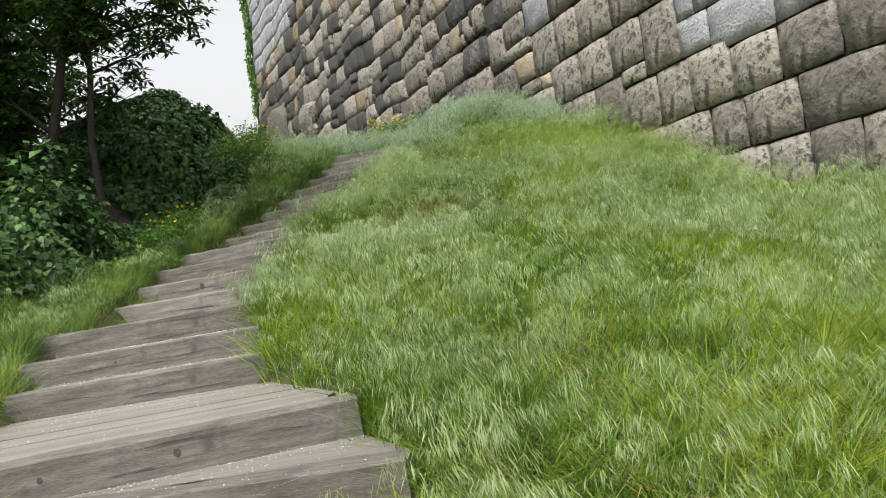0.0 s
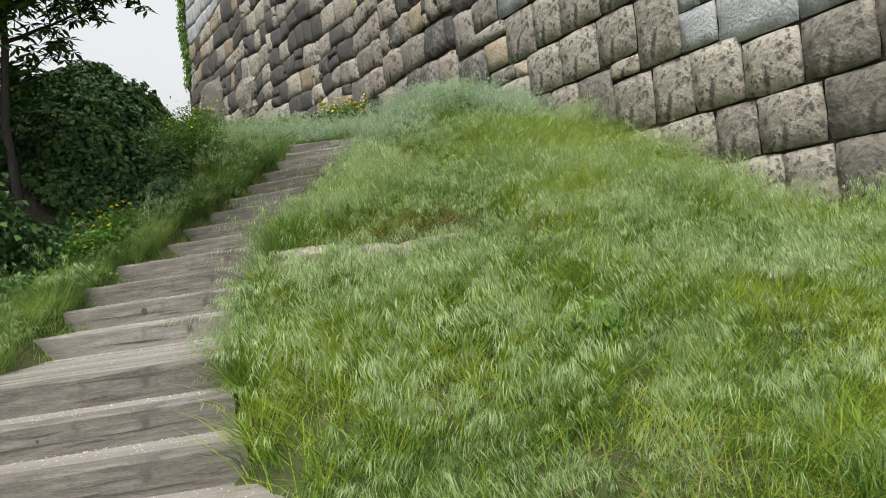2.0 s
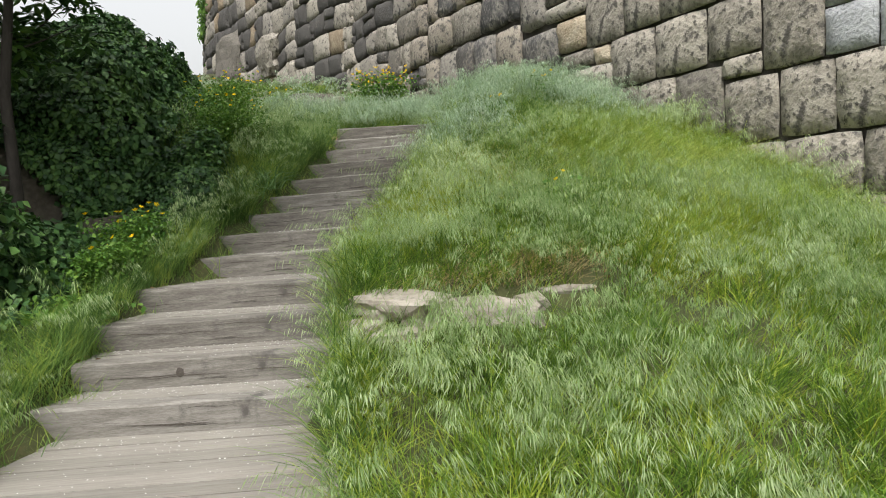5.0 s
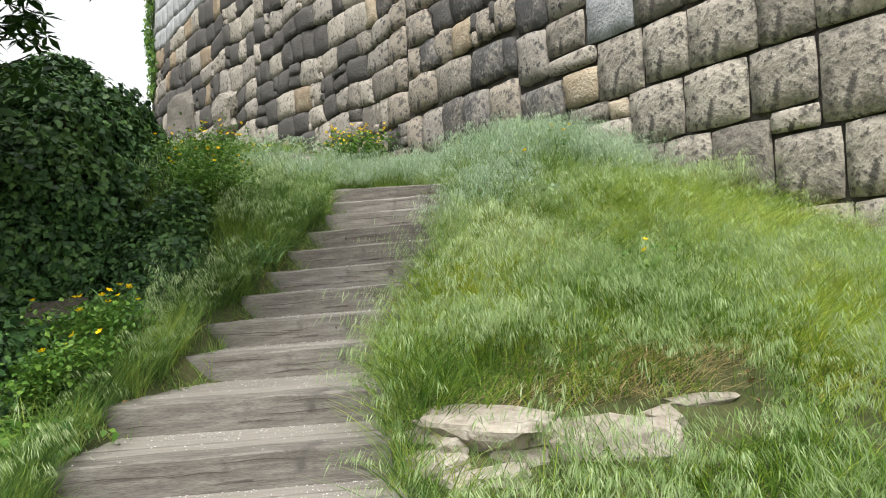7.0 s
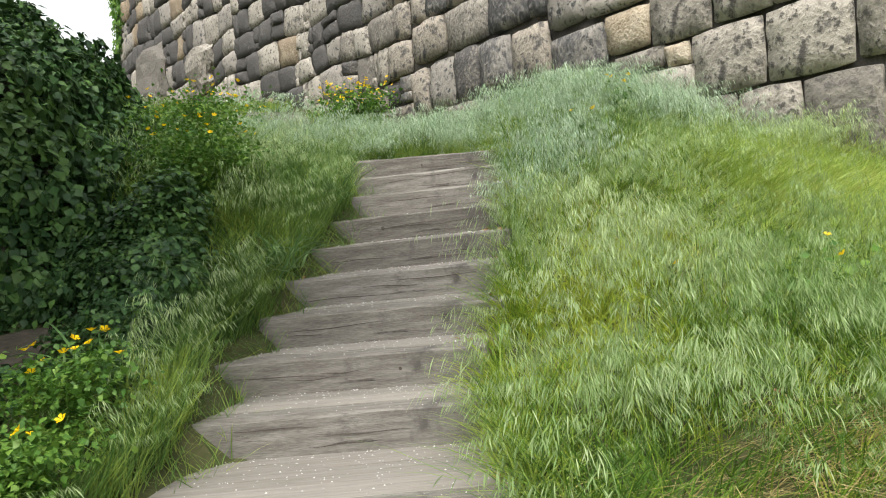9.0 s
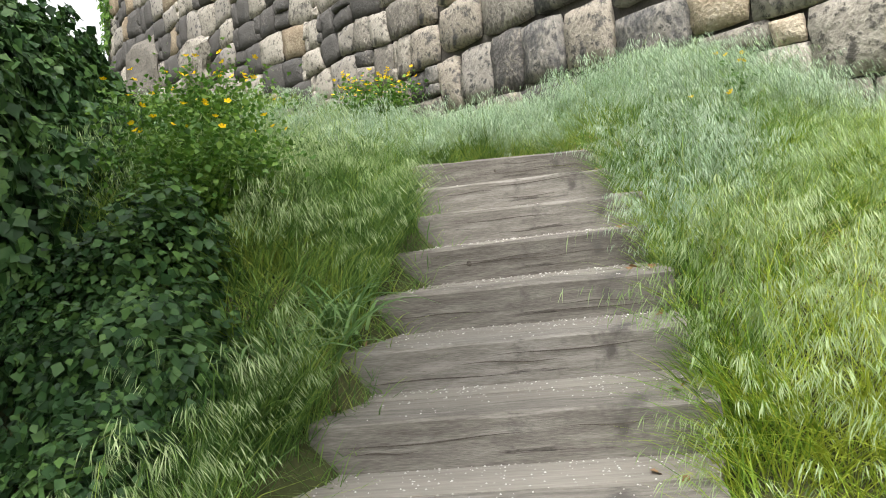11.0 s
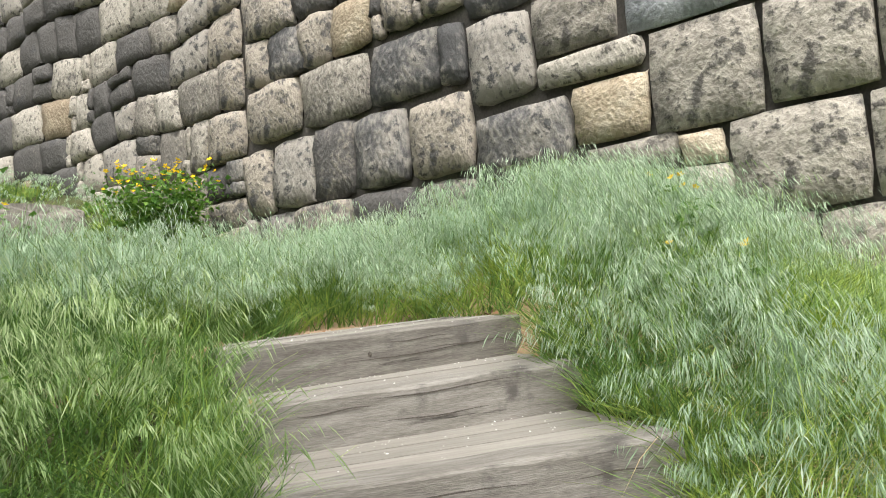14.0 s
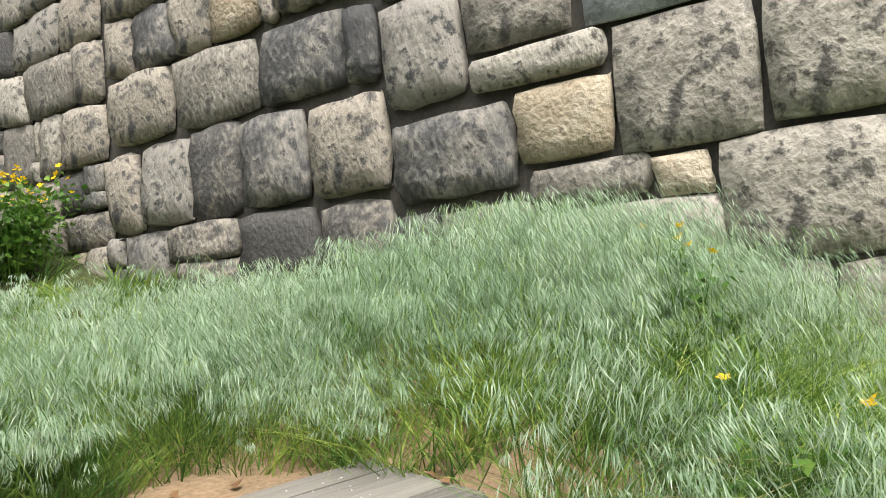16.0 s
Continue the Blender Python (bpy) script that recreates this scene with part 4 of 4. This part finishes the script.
def flower_heads(points, size, r):
    """Open cups of five petals, each tilted its own way."""
    v, f = [], []
    for p in points:
        tip = Euler((r.uniform(-0.7, 0.7), r.uniform(-0.7, 0.7), r.uniform(0, 6))).to_matrix()
        for i in range(5):
            a = 2 * math.pi * i / 5
            o = len(v)
            for k, d, h in ((0, 0, 0), (0.75, -0.5, 0.5), (1.0, 0, 0.55), (0.75, 0.5, 0.5)):
                q = tip @ Vector((math.cos(a + d) * k * size, math.sin(a + d) * k * size, h * size))
                v.append((p[0] + q.x, p[1] + q.y, p[2] + q.z))
            f.append((o, o + 1, o + 2, o + 3))
    return v, f


def flowering_plant(x, y, width, height, leaves, flowers, seed, label, leaf=0.05, petal=0.024):
    """Branching stems with lobed leaves and small yellow flowers on top."""
    r = np.random.default_rng(seed)
    root = new("flowering_plant")
    z0 = float(ground_z(x, y))
    root.location = (x, y, z0)
    tagged(root, label, "plant", "yellow-flowered plants on the slope")
    tips = []
    for i in range(max(5, flowers)):
        a, q = r.uniform(0, 6.28), width * math.sqrt(r.random())
        bx, by = x + math.cos(a) * q * 0.5, y + math.sin(a) * q * 0.5
        tip = Vector((x + math.cos(a) * q, y + math.sin(a) * q, z0 + height * r.uniform(0.72, 1.05)))
        foot = Vector((bx, by, float(ground_z(bx, by)) - 0.02))
        mid = foot.lerp(tip, 0.55) + Vector((r.normal(0, 0.02), r.normal(0, 0.02), 0.03))
        v, f = tube([foot, mid, tip], [0.003, 0.0025, 0.0015], 3)
        mesh_object("stem", [tuple(p) for p in v], f, M_HERB, root)
        tips.append(tip)
    k = r.integers(0, len(tips), leaves)
    fr = r.random(leaves) ** 0.8
    T = np.array([tuple(t) for t in tips])
    base = np.array([x, y, z0])
    pts = base + (T[k] - base) * (0.15 + 0.8 * fr)[:, None] + r.normal(0, width * 0.22, (leaves, 3)) * np.array([1, 1, 0.5])
    pts[:, 2] = np.maximum(pts[:, 2], ground_z(pts[:, 0], pts[:, 1]) + 0.03)
    cloud = leaf_cloud("foliage", pts - base, np.tile([0, 0, 1.0], (leaves, 1)), leaf, [M_HERB], r, "lobed fresh green leaves", "", 0, 0.55)
    del cloud["kind"]
    cloud.parent = root
    rr = random.Random(seed)
    for t in tips[:flowers]:
        pv, pf = flower_heads([(t.x, t.y, t.z + 0.02 + petal)], petal, rr)
        mesh_object("flower", pv, pf, M_YELLOW, root)
    return root


PLANT = "leafy green plant with small bright yellow flowers in the grass"
flowering_plant(-2.72, 12.35, 0.52, 0.58, 5200, 18, 41, PLANT, 0.032, 0.02)
flowering_plant(-2.75, 13.2, 0.55, 0.58, 3600, 22, 50, PLANT, 0.032, 0.022)
flowering_plant(-2.85, 14.3, 0.5, 0.66, 800, 10, 42, PLANT, 0.038)
flowering_plant(-3.12, 10.0, 0.34, 0.44, 2300, 12, 43, PLANT, 0.032)
flowering_plant(-3.3, 9.45, 0.4, 0.36, 2800, 5, 44, PLANT, 0.034)
bush_cloud("leafy_weed", (-3.75, 9.9, 2.15), (0.55, 0.9, 0.3), 3000, 0.06, [M_IVY], 57, "low shaded undergrowth of dark green leaves below the rock", "weed", 0, 0.3)
flowering_plant(-0.62, 20.8, 0.68, 0.95, 2600, 74, 45, "round bushy plant with many yellow flowers against the wall", 0.07, 0.036)
flowering_plant(1.34, 14.2, 0.25, 0.5, 150, 5, 46, PLANT)
flowering_plant(0.55, 13.2, 0.3, 0.35, 120, 3, 47, PLANT)
flowering_plant(-2.6, 15.9, 0.5, 0.75, 600, 8, 48, PLANT)
flowering_plant(0.1, 10.0, 0.5, 0.35, 160, 3, 49, PLANT)
bush_cloud("leafy_weed", (0.66, 5.8, 1.42), (0.24, 0.24, 0.2), 420, 0.045, [M_WEED], 51, "bright green broad-leaved weed standing in the grass", "weed", 0, 0.3)
bush_cloud("leafy_weed", (-3.0, 12.3, 3.3), (0.4, 0.35, 0.3), 600, 0.07, [M_HERB], 52, "broad-leaved green weed growing among the grass", "weed", 0, 0.3)
bush_cloud("leafy_weed", (-3.25, 9.0, 2.15), (0.35, 0.4, 0.16), 650, 0.055, [M_HERB], 53, "low clover-like weed with small green leaves", "weed", 0, 0.2)
bush_cloud("leafy_weed", (1.3, 3.6, 0.85), (0.25, 0.2, 0.14), 220, 0.06, [M_HERB], 54, "low broad-leaved weed in the grass", "weed", 0, 0.2)


def strap_clump(x, y, count, length, seed, label):
    """Arching strap-shaped leaves from one root, each a part."""
    r = np.random.default_rng(seed)
    z = float(ground_z(x, y))
    root = new("strap_leaf_plant")
    root.location = (x, y, z)
    tagged(root, label, "plant", "strap-leaved plants beside the stair")
    for i in range(count):
        V, F = [], []
        a, ln, w = r.uniform(0, 6.28), length * r.uniform(0.6, 1.1), r.uniform(0.005, 0.009)
        lean = r.uniform(0.5, 1.0)
        bx, by = x + r.normal(0, 0.07), y + r.normal(0, 0.07)
        for j in range(6):
            f = j / 5
            out, up = ln * lean * f, ln * (f - 0.85 * lean * f * f)
            ww = w * (1 - f ** 3) + 0.0005
            cx, cy = bx + math.cos(a) * out, by + math.sin(a) * out
            V += [(cx - math.sin(a) * ww, cy + math.cos(a) * ww, z + up), (cx, cy, z + up - ww * 0.6), (cx + math.sin(a) * ww, cy - math.cos(a) * ww, z + up)]
        for j in range(5):
            p = j * 3
            F += [(p, p + 1, p + 4, p + 3), (p + 1, p + 2, p + 5, p + 4)]
        mesh_object("leaf", V, F, M_STRAP, root, smooth=True)
    return root


STRAP = "clump of arching strap-shaped green leaves beside the stair"
strap_clump(-2.14, 11.6, 40, 0.46, 61, STRAP)
strap_clump(-2.4, 11.3, 40, 0.6, 62, STRAP)
strap_clump(-3.1, 10.55, 30, 0.5, 63, STRAP)
strap_clump(-3.45, 10.2, 24, 0.45, 64, STRAP)

# ---- loose stones ----


def boulder(x, y, z, sx, sy, sz, turn, seed, label, mat=None):
    bm = bmesh.new()
    bmesh.ops.create_icosphere(bm, subdivisions=3, radius=1)
    off = Vector((seed * 3.1, seed * 1.7, seed))
    for v in bm.verts:
        p = v.co.copy()
        p = Vector([math.copysign(abs(c) ** 0.6, c) for c in p])
        n1 = noise.cell(p * 1.1 + off) * 0.12 + noise.noise(p * 1.3 + off) * 0.26 + noise.noise(p * 3.2 + off) * 0.12
        p *= 1 + n1
        v.co = Vector((p.x * sx, p.y * sy, p.z * sz))
    me = bpy.data.meshes.new("loose_stone")
    bm.to_mesh(me)
    bm.free()
    me.materials.append(mat or M_ROCK)
    me.polygons.foreach_set("use_smooth", [False] * len(me.polygons))
    ob = new("loose_stone", me)
    ob.matrix_basis = pose(x, y, z, 4 * math.sin(seed), 5 * math.cos(seed), turn)
    return tagged(ob, label, "stone", "loose stones beside the stair")


LS = "pale weathered loose stone half sunk in the bank"
for row in ((-1.0, 8.62, 2.06, 0.36, 0.2, 0.085, -32, 1), (-1.27, 8.42, 1.9, 0.14, 0.12, 0.10, 10, 2), (-1.06, 8.33, 1.84, 0.22, 0.16, 0.10, -20, 3), (-0.85, 8.45, 1.92, 0.16, 0.11, 0.07, -35, 4),
            (-1.18, 8.52, 1.99, 0.08, 0.07, 0.06, 0, 5), (-0.68, 8.55, 2.0, 0.08, 0.07, 0.06, 0, 6), (-0.42, 8.42, 1.94, 0.34, 0.2, 0.13, -10, 7), (0.12, 8.72, 2.04, 0.26, 0.14, 0.06, 5, 8),
            (-0.12, 8.5, 1.98, 0.1, 0.09, 0.1, 30, 9)):
    boulder(*row, LS)
boulder(-2.2, 21.6, float(ground_z(-2.2, 21.6)) + 0.1, 0.75, 0.4, 0.3, 20, 11, "grey weathered stone lying in the grass before the wall", M_PALE)
boulder(-3.5, 22.2, float(ground_z(-3.5, 22.2)) + 0.1, 0.8, 0.4, 0.32, -15, 12, "grey weathered stone lying in the grass before the wall", M_PALE)
boulder(-3.62, 11.05, 2.5, 0.3, 0.26, 0.32, 10, 13, "brown rock face at the foot of the ivy", M_OUTCROP)
# two large pale boulders built into the foot of the wall
for bu, bz, bs in ((30.2, 8.3, 0.95), (34.3, 8.9, 1.4)):
    p = wall_point(np.array([bu]), np.array([bz]), 0.02)[0]
    boulder(p[0], p[1], p[2] - 0.4, bs * 0.9, 0.34, bs * 0.68, 118, int(bu), "large pale boulder built into the foot of the wall", M_PALE)

# ---- litter ----


def crumpled(x, y, size, seed):
    """A crumpled sheet of thin plastic."""
    n = 11
    r = random.Random(seed)
    v, f = [], []
    z0 = float(ground_z(x, y)) + 0.17
    for j in range(n):
        for i in range(n):
            a, b = (i / (n - 1) - 0.5) * size, (j / (n - 1) - 0.5) * size * 0.7
            h = noise.noise(Vector((a * 16, b * 16, seed))) * 0.06 + noise.noise(Vector((a * 45, b * 45, seed))) * 0.02 - 2.2 * (a * a + b * b)
            v.append((x + a + r.uniform(-0.006, 0.006), y + b, z0 + h))
    for j in range(n - 1):
        for i in range(n - 1):
            p = j * n + i
            f.append((p, p + 1, p + n + 1, p + n))
    return tagged(mesh_object("plastic_litter", v, f, M_PLASTIC), "crumpled white plastic litter caught in the grass", "litter")


crumpled(2.3, 6.64, 0.24, 3)
crumpled(2.55, 6.62, 0.11, 4)

# grit and petals on the treads
p_rng = np.random.default_rng(77)
PV, PT = [], []
count = 0
for k in range(len(STEPS)):
    xl, yl, xr, yr = STEPS[k]
    back = STEPS[k - 1] if k else (xl + 0.3, yl + 0.8, xr, yr + 0.5)
    n = 70 if k < 3 else 300
    a = p_rng.random(n)
    b = np.where(p_rng.random(n) < 0.6, 1 - p_rng.random(n) ** 2 * 0.5, p_rng.random(n))
    f = np.stack([xl + (xr - xl) * a, yl + (yr - yl) * a], -1)
    g = np.stack([back[0] + (back[2] - back[0]) * a, back[1] + (back[3] - back[1]) * a], -1)
    q = f + (g - f) * (0.03 + 0.95 * b)[:, None]
    s = p_rng.uniform(0.002, 0.0062, n)
    z = np.full(n, step_z(k) - 0.001)
    an = p_rng.uniform(0, 6.28, n)
    ring = [np.stack([q[:, 0] + np.cos(an + d) * s * w, q[:, 1] + np.sin(an + d) * s * w, z], -1) for d, w in ((0, 1), (1.6, 0.7), (3.1, 1), (4.7, 0.8))]
    topv = np.stack([q[:, 0], q[:, 1], z + s * 0.8], -1)
    PV.append(np.stack(ring + [topv], 1).reshape(-1, 3))
    o = np.arange(n)[:, None] * 5 + count
    for i in range(4):
        PT.append(o + np.array([i, (i + 1) % 4, 4]))
    count += 5 * n
grit = strips("grit", np.concatenate(PV), np.zeros((0, 4), int), np.concatenate(PT), [M_PEBBLE])
tagged(grit, "pale grit and fallen petals scattered over the treads", "grit", kind="stuff")

# dead leaves along the stair and in gaps of the grass
d_rng = np.random.default_rng(78)
lx, ly, lz = [], [], []
for k in range(len(STEPS)):
    xl, yl, xr, yr = STEPS[k]
    for side in range(3):
        t = d_rng.choice([d_rng.uniform(-0.02, 0.12), d_rng.uniform(0.92, 1.03)])
        lx.append(xl + (xr - xl) * t)
        ly.append(yl + (yr - yl) * t + d_rng.uniform(0.1, 0.35))
        lz.append(step_z(k) + 0.012)
for cx, cy, rr_, n in ((0.25, 3.1, 0.45, 30), (0.4, 8.6, 0.5, 14), (-3.6, 10.4, 0.35, 22), (-0.1, 11.6, 0.15, 10), (-0.6, 14.6, 0.6, 20)):
    x, y = d_rng.normal(cx, rr_ * 0.6, n), d_rng.normal(cy, rr_ * 0.6, n)
    lx += list(x)
    ly += list(y)
    lz += list(ground_z(x, y) + 0.02)
dp = np.stack([lx, ly, lz], -1)
leaf_cloud("dead_leaves", dp, np.tile([0, 0, 1.0], (len(dp), 1)), 0.05, [M_DEADLEAF], d_rng, "dry brown fallen leaves at the stair's edges", "leaves", 0, 0.4)

# ivy climbing the wall's far corner
c_rng = np.random.default_rng(80)
n = 1300
zz = c_rng.uniform(10.2, 16.5, n)
uu = 38.4 + c_rng.normal(0, 0.3, n) + 0.5 * np.sin(zz * 2.1)
pv = wall_point(uu, zz, c_rng.uniform(0.02, 0.3, n))
leaf_cloud("wall_creeper", pv, np.tile([-1.0, -0.6, 0.2], (n, 1)), 0.16, [M_HERB], c_rng, "bright green creeper climbing the corner of the wall", "creeper")
# straw under the tall grass at the stair's edge and in the lodged patch
s_rng = np.random.default_rng(81)
sx = np.concatenate([s_rng.normal(1.9, 0.9, 300), s_rng.normal(0.0, 0.2, 1200), s_rng.normal(0.3, 0.5, 900), s_rng.normal(-0.2, 0.5, 900)])
sy = np.concatenate([s_rng.normal(11.7, 0.8, 300), s_rng.normal(12.2, 1.0, 1200), s_rng.normal(3.3, 0.6, 900), s_rng.normal(8.9, 0.2, 900)])
ok = clear_of_stair(sx, sy, 0.02) & in_front_of_wall(sx, sy)
sx, sy = sx[ok], sy[ok]
v, q, t = blades(sx, sy, s_rng.uniform(0.15, 0.32, len(sx)), np.full(len(sx), 0.004), s_rng.uniform(0.7, 1.5, len(sx)), s_rng.normal(-0.6, 1.0, len(sx)), s_rng)
straw = strips("dry_grass", v, q, t, [M_STRAW])
tagged(straw, "dry straw-coloured grass lying among the green", "grass", kind="stuff")

lx, ly = s_rng.normal(2.3, 0.9, 24000), s_rng.normal(11.7, 1.2, 24000)
ok = clear_of_stair(lx, ly, 0.3) & in_front_of_wall(lx, ly)
lx, ly = lx[ok], ly[ok]
v, q, t = blades(lx, ly, s_rng.uniform(0.2, 0.42, len(lx)), np.full(len(lx), 0.005), s_rng.uniform(0.55, 1.4, len(lx)), 0.3 * wave(lx, ly, 1.5) * 6 + s_rng.normal(-0.3, 0.9, len(lx)), s_rng, 0.5)
lodged = strips("lodged_grass", v, q, t, [M_LODGED])
tagged(lodged, "flattened yellow-green grass lying in swirls on the slope", "grass", kind="stuff")

# ---- the wall's nearest blocks, each on its own ----
for near, v, q, kd in WALL_PIECES:
    mesh_object("stone_block", v, q.tolist(), KINDS[kd], stone_wall, smooth=True)
